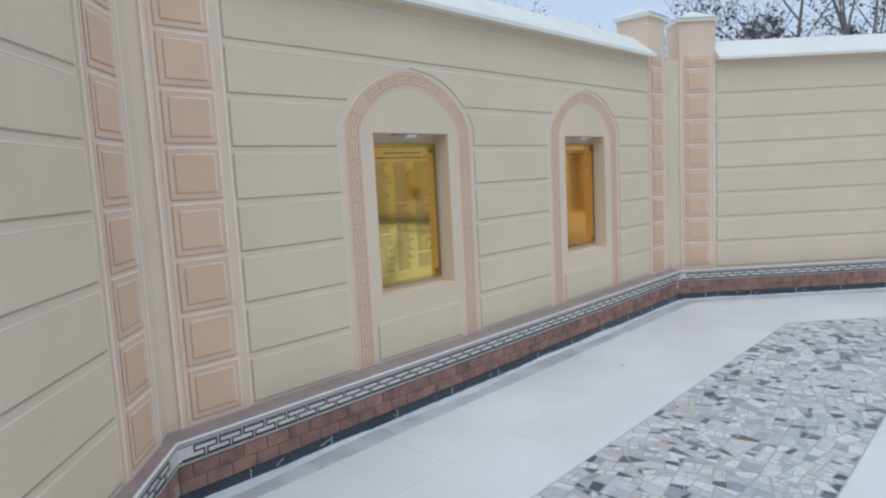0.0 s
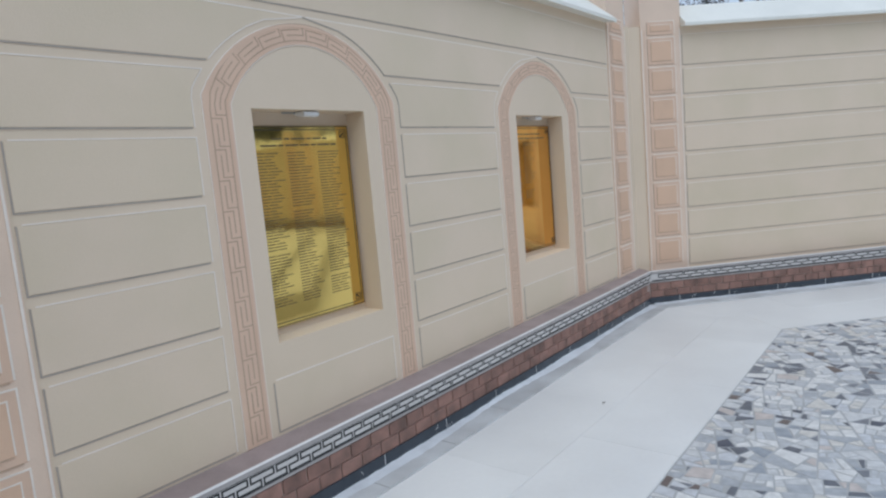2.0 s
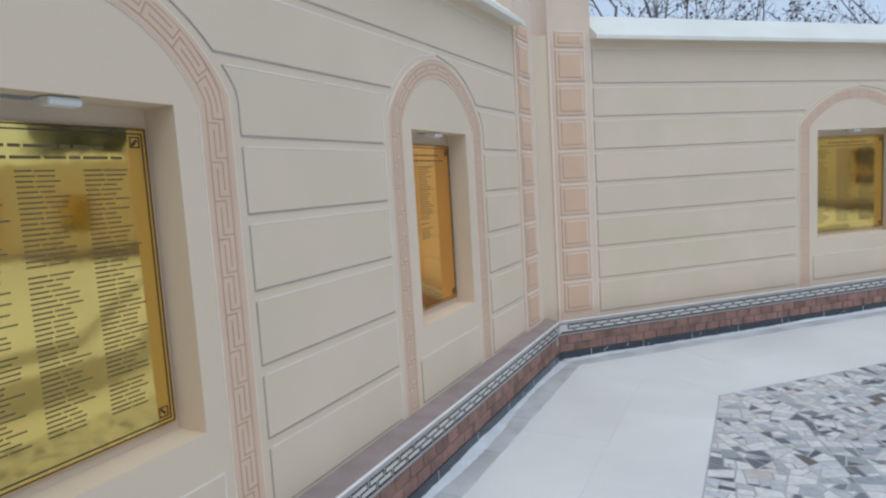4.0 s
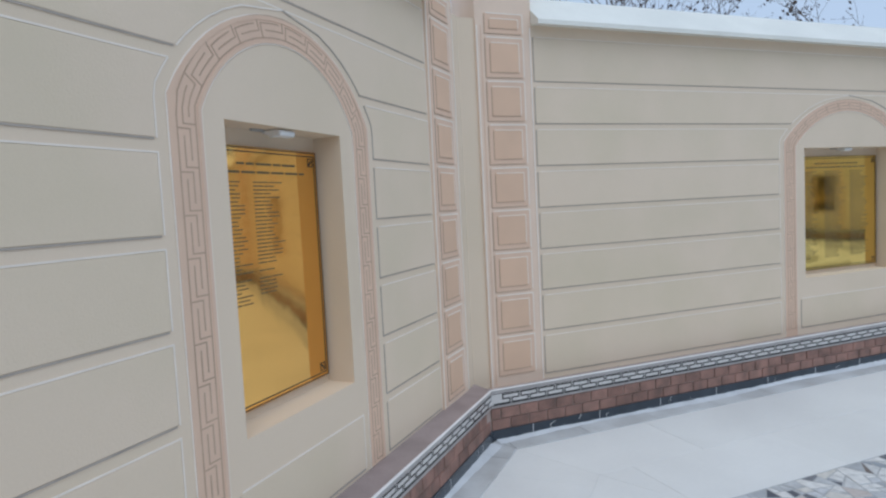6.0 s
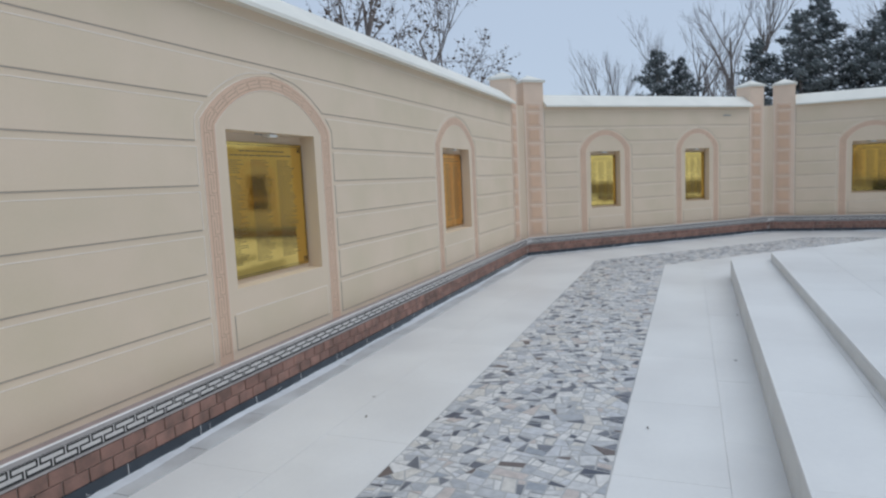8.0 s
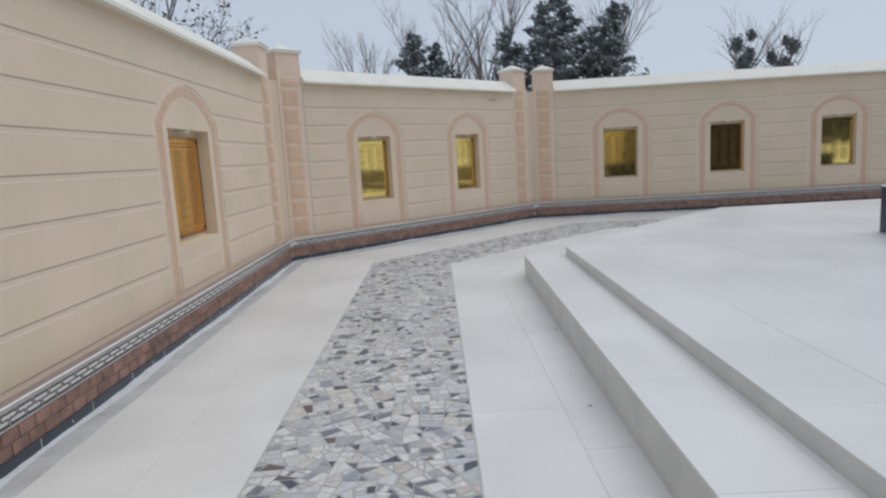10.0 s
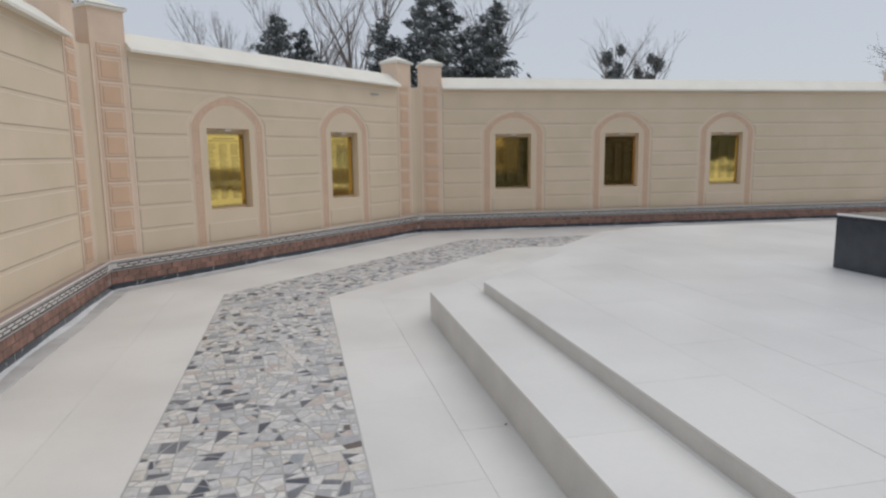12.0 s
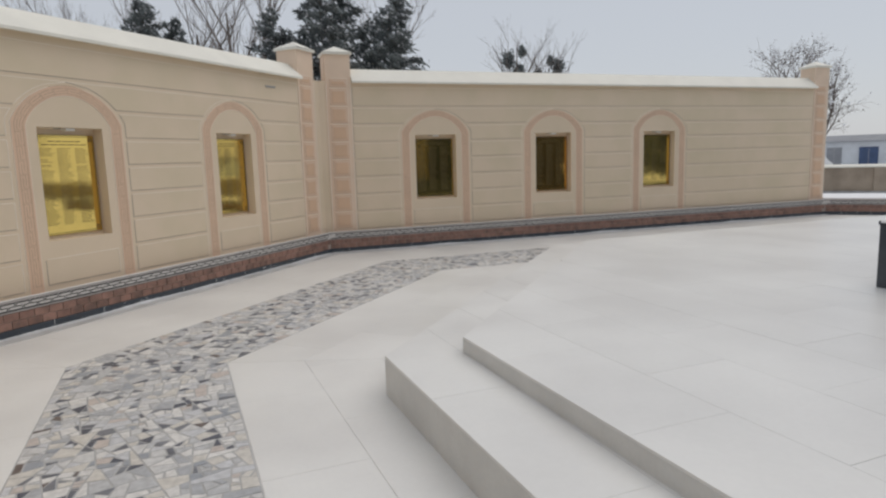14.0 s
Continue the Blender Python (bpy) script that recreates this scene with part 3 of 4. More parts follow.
# ---- marble slabs ----
def clip(poly, a, b):
    """Keeps the part of a convex polygon on the left of the line a-b."""
    out = []
    n = len(poly)
    def side(p):
        return (b[0] - a[0]) * (p[1] - a[1]) - (b[1] - a[1]) * (p[0] - a[0])
    for j in range(n):
        p, q = poly[j], poly[(j + 1) % n]
        sp, sq = side(p), side(q)
        if sp >= 0:
            out.append(p)
        if (sp > 0 > sq) or (sp < 0 < sq):
            t = sp / (sp - sq)
            out.append((p[0] + (q[0] - p[0]) * t, p[1] + (q[1] - p[1]) * t))
    return out


def area(poly):
    return 0.5 * sum(poly[j - 1][0] * poly[j][1] - poly[j][0] * poly[j - 1][1] for j in range(len(poly)))


def shrink(poly, d):
    """Clips a convex counter-clockwise polygon by its own edges moved inward."""
    out = list(poly)
    n = len(poly)
    for j in range(n):
        p, q = poly[j], poly[(j + 1) % n]
        l = math.dist(p, q)
        if l < 1e-6:
            continue
        nx, ny = -(q[1] - p[1]) / l * d, (q[0] - p[0]) / l * d
        out = clip(out, (p[0] + nx, p[1] + ny), (q[0] + nx, q[1] + ny))
        if len(out) < 3:
            return []
    return out


def tidy(poly):
    out = []
    for p in poly:
        if not out or math.dist(p, out[-1]) > 1e-3:
            out.append(p)
    while len(out) > 2 and math.dist(out[0], out[-1]) < 1e-3:
        out.pop()
    return out


def slab_mesh(bm, poly, z0, z1, e=0.0012):
    """A flat stone with a chamfered rim."""
    top = tidy(shrink(poly, e))
    if len(top) < 3:
        return False
    a = [bm.verts.new((p[0], p[1], z0)) for p in poly]
    b = [bm.verts.new((p[0], p[1], z1 - e)) for p in poly]
    n = len(poly)
    for j in range(n):
        bm.faces.new((a[j], a[(j + 1) % n], b[(j + 1) % n], b[j]))
    if len(top) == n:
        c = [bm.verts.new((p[0], p[1], z1)) for p in top]
        for j in range(n):
            bm.faces.new((b[j], b[(j + 1) % n], c[(j + 1) % n], c[j]))
        bm.faces.new(c)
    else:
        bm.faces.new(b)
    return True


def slabs(region, origin, angle, long, short, z0, z1, parent, material, stagger=0.5, skip=None, joint=0.002, name="slab"):
    """Lays stones in courses over a convex counter-clockwise region."""
    c, s = math.cos(radians(angle)), math.sin(radians(angle))
    loc = [((x - origin[0]) * c + (y - origin[1]) * s, -(x - origin[0]) * s + (y - origin[1]) * c) for x, y in region]
    u0, u1 = min(p[0] for p in loc), max(p[0] for p in loc)
    v0, v1 = min(p[1] for p in loc), max(p[1] for p in loc)
    for r in range(math.floor(v0 / short), math.ceil(v1 / short)):
        off = (r % 2) * stagger * long
        for k in range(math.floor((u0 - off) / long), math.ceil((u1 - off) / long)):
            cell = [(k * long + off, r * short), ((k + 1) * long + off, r * short), ((k + 1) * long + off, (r + 1) * short), (k * long + off, (r + 1) * short)]
            poly = cell
            for j in range(len(loc)):
                poly = clip(poly, loc[j], loc[(j + 1) % len(loc)])
                if len(poly) < 3:
                    break
            if len(poly) < 3:
                continue
            poly = tidy(shrink(poly, joint / 2))
            if len(poly) < 3 or area(poly) < 0.002:
                continue
            pts = [(origin[0] + u * c - v * s, origin[1] + u * s + v * c) for u, v in poly]
            if skip and all(skip(p) for p in pts):
                continue
            bm = bmesh.new()
            dz = random.uniform(-0.0012, 0.0)
            if slab_mesh(bm, pts, z0, z1 + dz):
                part(name, bm, material, parent)
            else:
                bm.free()


def inside(poly, p):
    """Whether p lies in a convex polygon given clockwise."""
    return all((b[0] - a[0]) * (p[1] - a[1]) - (b[1] - a[1]) * (p[0] - a[0]) <= 0 for a, b in zip(poly, poly[1:] + poly[:1]))


def strip_region(i, d0, d1):
    """The part of wall i's strip of floor between two distances from the wall, mitred, counter-clockwise."""
    def end(j, d):
        if j == 0:
            n = Vector((WAY[0].y, -WAY[0].x))
            return ORIGINS[0] + n * d
        if j == 6:
            n = Vector((WAY[5].y, -WAY[5].x))
            return ORIGINS[5] + WAY[5] * 9.0 + n * d
        return offset_corner(j - 1, j, d)
    return [tuple(end(i, d1)), tuple(end(i + 1, d1)), tuple(end(i + 1, d0)), tuple(end(i, d0))]


random.seed(11)
EDGE = 0.36
for i in range(5):
    slabs(strip_region(i, 0.158, EDGE), strip_region(i, 0.158, EDGE)[0], ANGLES[i], 0.62, 0.5, -0.012, 0.006, floor, EDGE_STONE, joint=0.006, name="edge_stone")
    reg = strip_region(i, EDGE + 0.002, MOSAIC_OUT)
    slabs(reg, reg[0], ANGLES[i], 1.20, (MOSAIC_OUT - EDGE - 0.002) / 2, -0.0035, 0.0, floor, MARBLE)
    reg = strip_region(i, MOSAIC_IN, 5.2 if i in (1, 2, 3) else 4.6)
    slabs(reg, reg[3], ANGLES[i], 1.20, 0.60, -0.0035, 0.0, floor, MARBLE, skip=lambda p: inside(S1, p))
slabs(S2[::-1], (9.68, -4.35), -0.5, 1.20, 0.60, 0.389, 0.405, platform, MARBLE, skip=lambda p: p[1] < -15.0)
slabs(S1[::-1], (9.878, -3.83), -0.9, 1.30, 0.52, 0.272, 0.288, platform, MARBLE, stagger=0.3, skip=lambda p: inside(S2, p) or p[1] < -12.0)


# ---- band of broken stone mosaic ----
def stone_material(name, dark):
    m = bpy.data.materials.new(name)
    m.use_nodes = True
    n, l = m.node_tree.nodes, m.node_tree.links
    b = n["Principled BSDF"]
    geo, info = n.new("ShaderNodeNewGeometry"), n.new("ShaderNodeObjectInfo")
    add, fract = n.new("ShaderNodeMath"), n.new("ShaderNodeMath")
    add.operation, fract.operation = "ADD", "FRACT"
    l.new(geo.outputs["Random Per Island"], add.inputs[0])
    l.new(info.outputs["Random"], add.inputs[1])
    l.new(add.outputs[0], fract.inputs[0])
    ramp = n.new("ShaderNodeValToRGB")
    ramp.color_ramp.interpolation = "CONSTANT"
    if dark:
        steps = [(0.0, (0.13, 0.14, 0.165)), (0.4, (0.08, 0.09, 0.12)), (0.7, (0.19, 0.20, 0.225)), (0.9, (0.15, 0.12, 0.11))]
    else:
        steps = [(0.0, (0.70, 0.69, 0.67)), (0.24, (0.60, 0.60, 0.595)), (0.44, (0.50, 0.51, 0.52)), (0.58, (0.62, 0.595, 0.55)), (0.70, (0.41, 0.425, 0.445)), (0.78, (0.55, 0.49, 0.455)), (0.84, (0.32, 0.345, 0.38)), (0.89, (0.57, 0.58, 0.60))]
    e = ramp.color_ramp.elements
    e[0].position, e[0].color = 0.0, (*steps[0][1], 1)
    e[1].position, e[1].color = steps[1][0], (*steps[1][1], 1)
    for p, c in steps[2:]:
        x = e.new(p)
        x.color = (*c, 1)
    l.new(fract.outputs[0], ramp.inputs[0])
    vein = n.new("ShaderNodeTexNoise")
    vein.inputs["Scale"].default_value, vein.inputs["Detail"].default_value = 22, 6
    l.new(geo.outputs["Position"], vein.inputs["Vector"])
    rng = n.new("ShaderNodeMapRange")
    rng.inputs["From Min"].default_value, rng.inputs["From Max"].default_value = 0.3, 0.7
    rng.inputs["To Min"].default_value, rng.inputs["To Max"].default_value = 0.82, 1.12
    l.new(vein.outputs["Fac"], rng.inputs["Value"])
    mul = n.new("ShaderNodeVectorMath")
    mul.operation = "SCALE"
    l.new(ramp.outputs["Color"], mul.inputs[0])
    l.new(rng.outputs["Result"], mul.inputs["Scale"])
    l.new(mul.outputs[0], b.inputs["Base Color"])
    b.inputs["Roughness"].default_value = 0.42
    return m


GROUT = mat("grey_mosaic_grout", (0.43, 0.43, 0.425), 0.9, 0.1, 6.0, 60, 0.2)
STONE = stone_material("broken_pale_stone", False)
SLATE_STONE = stone_material("broken_dark_slate", True)


def shatter(poly, out, rng):
    """Breaks a convex polygon into angular pieces."""
    stack = [poly]
    while stack:
        p = stack.pop()
        a = area(p)
        if a < 1e-5:
            continue
        if a < rng.choice((0.003, 0.005, 0.0075, 0.011, 0.019)):
            out.append(p)
            continue
        j = max(range(len(p)), key=lambda q: math.dist(p[q], p[(q + 1) % len(p)]))
        s, e = p[j], p[(j + 1) % len(p)]
        f = rng.uniform(0.28, 0.72)
        m = (s[0] + (e[0] - s[0]) * f, s[1] + (e[1] - s[1]) * f)
        ang = math.atan2(e[1] - s[1], e[0] - s[0]) + math.pi / 2 + rng.gauss(0, 0.24)
        t = (m[0] + math.cos(ang), m[1] + math.sin(ang))
        for x, y in ((m, t), (t, m)):
            q = tidy(clip(p, x, y))
            if len(q) >= 3:
                stack.append(q)


for i in range(5):
    bm = bmesh.new()
    prism(bm, strip_region(i, MOSAIC_OUT + 0.003, MOSAIC_IN - 0.003), -0.0038, -0.0022)
    part("mosaic_bed", bm, GROUT, floor)
rng = random.Random(5)
near, far, far_dark = [], [], []
for i in range(5):
    pieces = []
    shatter(strip_region(i, MOSAIC_OUT + 0.006, MOSAIC_IN - 0.006), pieces, rng)
    for p in pieces:
        q = tidy(shrink(p, rng.uniform(0.003, 0.0075)))
        if len(q) < 3 or area(q) < 0.0004:
            continue
        cx = sum(v[0] for v in q) / len(q)
        slim = area(q) / max(math.dist(q[j], q[(j + 1) % len(q)]) for j in range(len(q))) ** 2
        dark = area(q) < 0.0085 and rng.random() < (0.36 if slim < 0.38 else 0.06)
        if i == 2 and 4.0 < cx < 5.6 and len(near) < 298:
            near.append((q, dark))
        else:
            (far_dark if dark else far).append(q)
for q, dark in near:
    bm = bmesh.new()
    slab_mesh(bm, q, -0.012, rng.uniform(-0.0015, 0.0015), 0.0012)
    part("mosaic_stone", bm, SLATE_STONE if dark else STONE, floor)
for stones, material, words in ((far, STONE, "broken pale marble pieces set in grey mortar"), (far_dark, SLATE_STONE, "small dark slate pieces among the pale stones")):
    bm = bmesh.new()
    for q in stones:
        slab_mesh(bm, q, -0.012, rng.uniform(-0.0015, 0.0015), 0.0012)
    tagged(part("mosaic_field", bm, material, floor, words), kind="stuff")


# ---- bricks and tile pattern at the wall foot ----
def bricks(i, wall):
    L, x = LENGTHS[i], 0.158
    half = bpy.data.meshes.new("brick")
    bm = bmesh.new()
    bevel_box(bm, 0.0, 0.150, -0.149, -0.1384, 0.0, 0.076, 0.003)
    bmesh.ops.recalc_face_normals(bm, faces=bm.faces)
    bm.to_mesh(half)
    bm.free()
    half.materials.append(BRICK)
    trim0 = 0.145 * (MITRE[i - 1] if i > 0 else 0) + FOOT_START[i]
    trim1 = 0.145 * (MITRE[i] if i < 5 else 0)
    for course, z in enumerate((0.082, 0.165)):
        u = trim0 + 0.003
        if course:
            b = new("brick", half)
            b.parent, b.location, b.scale = wall, (u, 0.0, z), (0.48, 1, 1)
            u += 0.08
        while u + 0.150 < L - trim1:
            b = new("brick", half)
            b.parent = wall
            b.location = (u - (0.058 if i == 0 else 0), rng.uniform(-0.0015, 0.0015) + (0.065 if i == 0 else 0), z)
            u += x


def tile_key(i, wall):
    L = LENGTHS[i]
    trim0 = 0.15 * (MITRE[i - 1] if i > 0 else 0) + FOOT_START[i]
    trim1 = 0.15 * (MITRE[i] if i < 5 else 0)
    n = int((L - trim0 - trim1 - 0.06) / 0.153)
    bm = bmesh.new()
    for j in range(n):
        for st in KEY:
            pts = [(trim0 + 0.02 + (j + s) * 0.153, 0.2735 + 0.066 * t) for s, t in st]
            stroke(bm, pts, -0.1502, 0.0105, 0.0008)
    for z in (0.2655, 0.3495):
        stroke(bm, [(trim0, z), (L - trim1, z)], -0.1502, 0.005, 0.0006)
    pattern = part("key_line", bm, TILE_LINE, wall, "black glazed key pattern")
    bm = bmesh.new()
    u = 0.4
    while u < L - 0.3:
        stroke(bm, [(u, 0.01), (u, 0.078)], -0.1582, 0.004, 0.0004)
        u += 0.6
    for _ in range(int(L * 1.6)):
        u, z = rng.uniform(0.2, L - 0.2), rng.uniform(0.015, 0.05)
        pts = [(u, z)]
        for _ in range(3):
            pts.append((pts[-1][0] + rng.uniform(-0.012, 0.03), min(0.077, pts[-1][1] + rng.uniform(0.0, 0.02))))
        stroke(bm, pts, -0.1582, rng.uniform(0.0015, 0.004), 0.0003)
    veins = part("vein", bm, TILE, wall, "white veins and joints in the black granite")
    if i == 0:
        pattern.matrix_basis = veins.matrix_basis = FOOT_SHIFT


def snow_drift(i, wall):
    """Thin uneven snow blown against the black strip."""
    L = LENGTHS[i]
    u, end = 0.16 * (MITRE[i - 1] if i > 0 else 0) + 0.02, L - 0.16 * (MITRE[i] if i < 5 else 0) - 0.02
    bm = bmesh.new()
    rows = []
    while u < end:
        h = 0.009 + 0.014 * max(0.0, math.sin(u * 1.7 + i) * 0.6 + math.sin(u * 5.3 + 2 * i) * 0.4) + rng.uniform(0, 0.006)
        out = 0.19 + 0.05 * (0.5 + 0.5 * math.sin(u * 2.9 + i)) + rng.uniform(0, 0.012)
        rows.append([bm.verts.new(c) for c in ((u, -0.1584, h), (u, -0.168, h * 0.92), (u, -(0.168 + out) / 2, h * 0.45 + 0.004), (u, -out, 0.0062))])
        u += 0.045
    for a, b in zip(rows, rows[1:]):
        for j in range(3):
            bm.faces.new((a[j], b[j], b[j + 1], a[j + 1]))
    for f in bm.faces:
        f.smooth = True
    tagged(part("snow_drift", bm, OLD_SNOW, wall, "thin uneven snow blown against the wall foot"), kind="stuff")


for i in range(6):
    wall = wall5 if i == 5 else WALLS[i]
    bricks(i, wall)
    tile_key(i, wall)
    if 0 < i < 5:
        snow_drift(i, wall)


# ---- trees behind the walls ----
BARK = mat("grey_brown_bark", (0.17, 0.145, 0.13), 0.9, 0.25, 5.0, 40, 0.5)
LEAF = mat("withered_brown_leaf", (0.075, 0.05, 0.035), 0.8, 0.3, 4.0, 40, 0.0)
NEEDLE = mat("dark_conifer_needle", (0.15, 0.17, 0.17), 0.75, 0.35, 2.0, 20, 0.0)
SNOW = mat("lying_snow", (0.82, 0.84, 0.88), 0.7, 0.03, 2.0, 20, 0.1)


def tube(bm, a, b, ra, rb, sides):
    d = (b - a).normalized()
    x = d.orthogonal().normalized()
    y = d.cross(x)
    ring = []
    for p, r in ((a, ra), (b, rb)):
        ring.append([bm.verts.new(p + (x * math.cos(6.2832 * k / sides) + y * math.sin(6.2832 * k / sides)) * r) for k in range(sides)])
    for k in range(sides):
        bm.faces.new((ring[0][k], ring[0][(k + 1) % sides], ring[1][(k + 1) % sides], ring[1][k]))


def leaf_quad(bm, p, size, rng, slim=1.0):
    d = Vector((rng.gauss(0, 1), rng.gauss(0, 1), rng.gauss(0, 1))).normalized()
    x = d.orthogonal().normalized() * size
    y = d.cross(x.normalized()) * size * slim * rng.uniform(0.5, 0.8)
    m = bm.verts.new(p + d * size * 0.2)
    c = [bm.verts.new(p + v) for v in (-x, -y, x, y)]
    for k in range(4):
        bm.faces.new((c[k], c[(k + 1) % 4], m))


def grow(bms, p, d, length, r, depth, rng, up, spread, tips):
    segs = 4 if depth < 2 else 3
    sides = (7, 5, 4, 3, 3)[min(depth, 4)]
    kids = (rng.randint(7, 9), rng.randint(5, 7), rng.randint(4, 5), rng.randint(2, 3), 0)[min(depth, 4)]
    if r < 0.004:
        kids = 0
    nodes = [p]
    q, dd = p, d
    for s in range(segs):
        dd = (dd + Vector((rng.gauss(0, 0.10), rng.gauss(0, 0.10), rng.gauss(0, 0.06) + up * 0.06))).normalized()
        e = q + dd * length / segs
        ra, rb = r * (1 - 0.8 * s / segs), r * (1 - 0.8 * (s + 1) / segs)
        tube(bms[0 if depth == 0 else 1], q, e, ra, max(rb, 0.0045), sides)
        nodes.append(e)
        q = e
    if kids == 0:
        tips.append((q, dd))
        return
    for k in range(kids):
        f = rng.uniform(0.25 if depth == 0 else 0.2, 1.0)
        x = f * segs
        j = min(segs - 1, int(x))
        b = nodes[j].lerp(nodes[j + 1], x - j)
        az = rng.uniform(0, 6.2832)
        o = dd.orthogonal().normalized()
        o = (Matrix.Rotation(az, 3, dd) @ o)
        nd = (dd * math.cos(spread) + o * math.sin(spread) + Vector((0, 0, up * 0.25))).normalized()
        grow(bms, b, nd, length * rng.uniform(0.42, 0.66) * (1.15 - 0.5 * f), r * (1 - 0.7 * f) * 0.55, depth + 1, rng, up, spread * rng.uniform(0.85, 1.15), tips)


def bare_tree(height, spread, up, seed, leaves, snow):
    rng = random.Random(seed)
    tree = new("tree")
    trunk, crown = bmesh.new(), bmesh.new()
    tips = []
    for s in range(1 if up < 0.8 else 2):
        lean = Vector((rng.gauss(0, 0.08), rng.gauss(0, 0.08), 1)).normalized()
        grow((trunk, crown), Vector((s * 0.25, 0, -0.1)), lean, height * 0.72, height * 0.017, 0, rng, up, spread, tips)
    part("trunk", trunk, BARK, tree)
    part("crown", crown, BARK, tree)
    if leaves:
        bm = bmesh.new()
        for p, d in tips:
            for _ in range(leaves):
                if rng.random() < 0.55:
                    leaf_quad(bm, p - d * rng.uniform(0, 0.5) + Vector((rng.gauss(0, 0.05), rng.gauss(0, 0.05), rng.gauss(0, 0.05))), rng.uniform(0.025, 0.06), rng)
        tagged(part("leaf", bm, LEAF, tree, "withered brown leaves left on the twigs"), kind="stuff")
    if snow:
        bm = bmesh.new()
        for p, d in tips:
            if rng.random() < snow:
                leaf_quad(bm, p - d * rng.uniform(0, 0.4) + Vector((0, 0, 0.02)), rng.uniform(0.03, 0.07), rng)
        tagged(part("snow_clump", bm, SNOW, tree, "snow caught on twigs"), kind="stuff")
    return tree


def conifer(height, seed, tops, girth):
    """A ragged dark evergreen, several leaders, drooping sprays with snow on them."""
    rng = random.Random(seed)
    tree = new("conifer_tree")
    trunk, needles, snow = bmesh.new(), bmesh.new(), bmesh.new()
    leaders = [(Vector((0, 0, 0)), height)]
    for k in range(tops):
        az = 6.2832 * k / tops + rng.uniform(-0.4, 0.4)
        r = height * girth * rng.uniform(0.6, 1.1)
        leaders.append((Vector((math.cos(az) * r, math.sin(az) * r, 0)), height * rng.uniform(0.74, 0.97)))
    for base_p, h in leaders:
        top = base_p * 1.25 + Vector((rng.gauss(0, 0.15), rng.gauss(0, 0.15), h))
        tube(trunk, base_p * 0.5 + Vector((0, 0, -0.1)), top, h * 0.018, 0.01, 6)
        n = int(h * 22)
        for k in range(n):
            f = 0.10 + 0.90 * k / n
            p = (base_p * 0.5).lerp(top, f)
            az = rng.uniform(0, 6.2832)
            reach = h * 0.46 * (1.02 - f) * rng.choice((0.45, 0.7, 0.9, 1.0, 1.2)) * (0.8 if tops > 3 else 1.0) + 0.06
            d = Vector((math.cos(az), math.sin(az), rng.uniform(-0.05, 0.5))).normalized()
            tip = p + d * reach + Vector((0, 0, reach * 0.06))
            tube(trunk, p, tip, 0.012, 0.004, 3)
            for _ in range(int(8 + reach * 52)):
                g = rng.random() ** 0.6
                q = p.lerp(tip, g) + Vector((rng.gauss(0, 0.10), rng.gauss(0, 0.10), rng.gauss(-0.02, 0.055))) * (0.45 + reach * 0.4)
                leaf_quad(needles, q, rng.uniform(0.06, 0.15), rng, 0.42)
                if rng.random() < 0.28:
                    leaf_quad(snow, q + Vector((0, 0, 0.07)), rng.uniform(0.03, 0.07), rng)
    part("trunk", trunk, BARK, tree)
    tagged(part("foliage", needles, NEEDLE, tree), kind="stuff")
    tagged(part("snow_clump", snow, SNOW, tree, "snow lying on the sprays"), kind="stuff")
    return tree


TREE_A, TREE_B = (12.2, 4.0), (21.8, 4.5)
POP_1, POP_2, FIR_1, FIR_2 = (27.5, -0.2), (34.0, -5.1), (25.6, -2.1), (25.5, -7.4)
PAIR_A, PAIR_B, RIGHT = (32.3, -17.6), (32.4, -19.5), (28.4, -31.8)


def tall(tree):
    """Height of a tree as built."""
    return max(v.co.z for o in tree.children for v in o.data.vertices)


def stand(tree, x, y, turn, height, label, group=""):
    tree.matrix_basis = Matrix.Translation((x, y, -0.04)) @ Matrix.Rotation(radians(turn), 4, "Z")
    k = height / tall(tree)
    w = k * (1.12 if "conifer" in tree.name else 1.0)
    tree.scale = (w, w, k)
    return tagged(tree, label, "tree", group)


def again(tree, x, y, turn, height):
    t = copy_thing(tree, Matrix.Translation((x, y, -0.04)) @ Matrix.Rotation(radians(turn), 4, "Z"))
    k = height / tall(tree)
    w = k * (1.12 if "conifer" in tree.name else 1.0)
    t.scale = (w, w, k)
    return t


broad = stand(bare_tree(8.5, 0.72, 0.35, 21, 4, 0.3), *TREE_A, 0, 9.0, "bare winter tree with withered brown leaves behind the wall", "leafy bare trees")
poplar = stand(bare_tree(10.5, 0.40, 0.9, 33, 0, 0.0), *POP_2, 40, 11.5, "tall bare poplar with steep upright branches", "bare poplars")
scrub = stand(bare_tree(6.5, 0.85, 0.3, 57, 3, 0.7), 6.0, 14.5, 0, 7.5, "spreading bare tree with snow on its twigs", "snowy bare trees")
brush = stand(bare_tree(6.4, 0.70, 0.60, 46, 1, 0.9), *RIGHT, 200, 7.3, "grey bare tree with brushy snow-dusted twig ends", "snowy bare trees")
fir = stand(conifer(6.6, 71, 2, 0.16), *FIR_1, 120, 6.3, "ragged pointed dark evergreen tree dusted with snow", "evergreens")
dome = stand(conifer(6.6, 72, 6, 0.22), *FIR_2, 20, 7.6, "broad dense dark evergreen tree with many tops", "evergreens")
for x, y, turn, h in ((28.7, -31.5, 75, 7.3), (28.1, -32.1, 320, 6.3)):
    again(brush, x, y, turn, h)
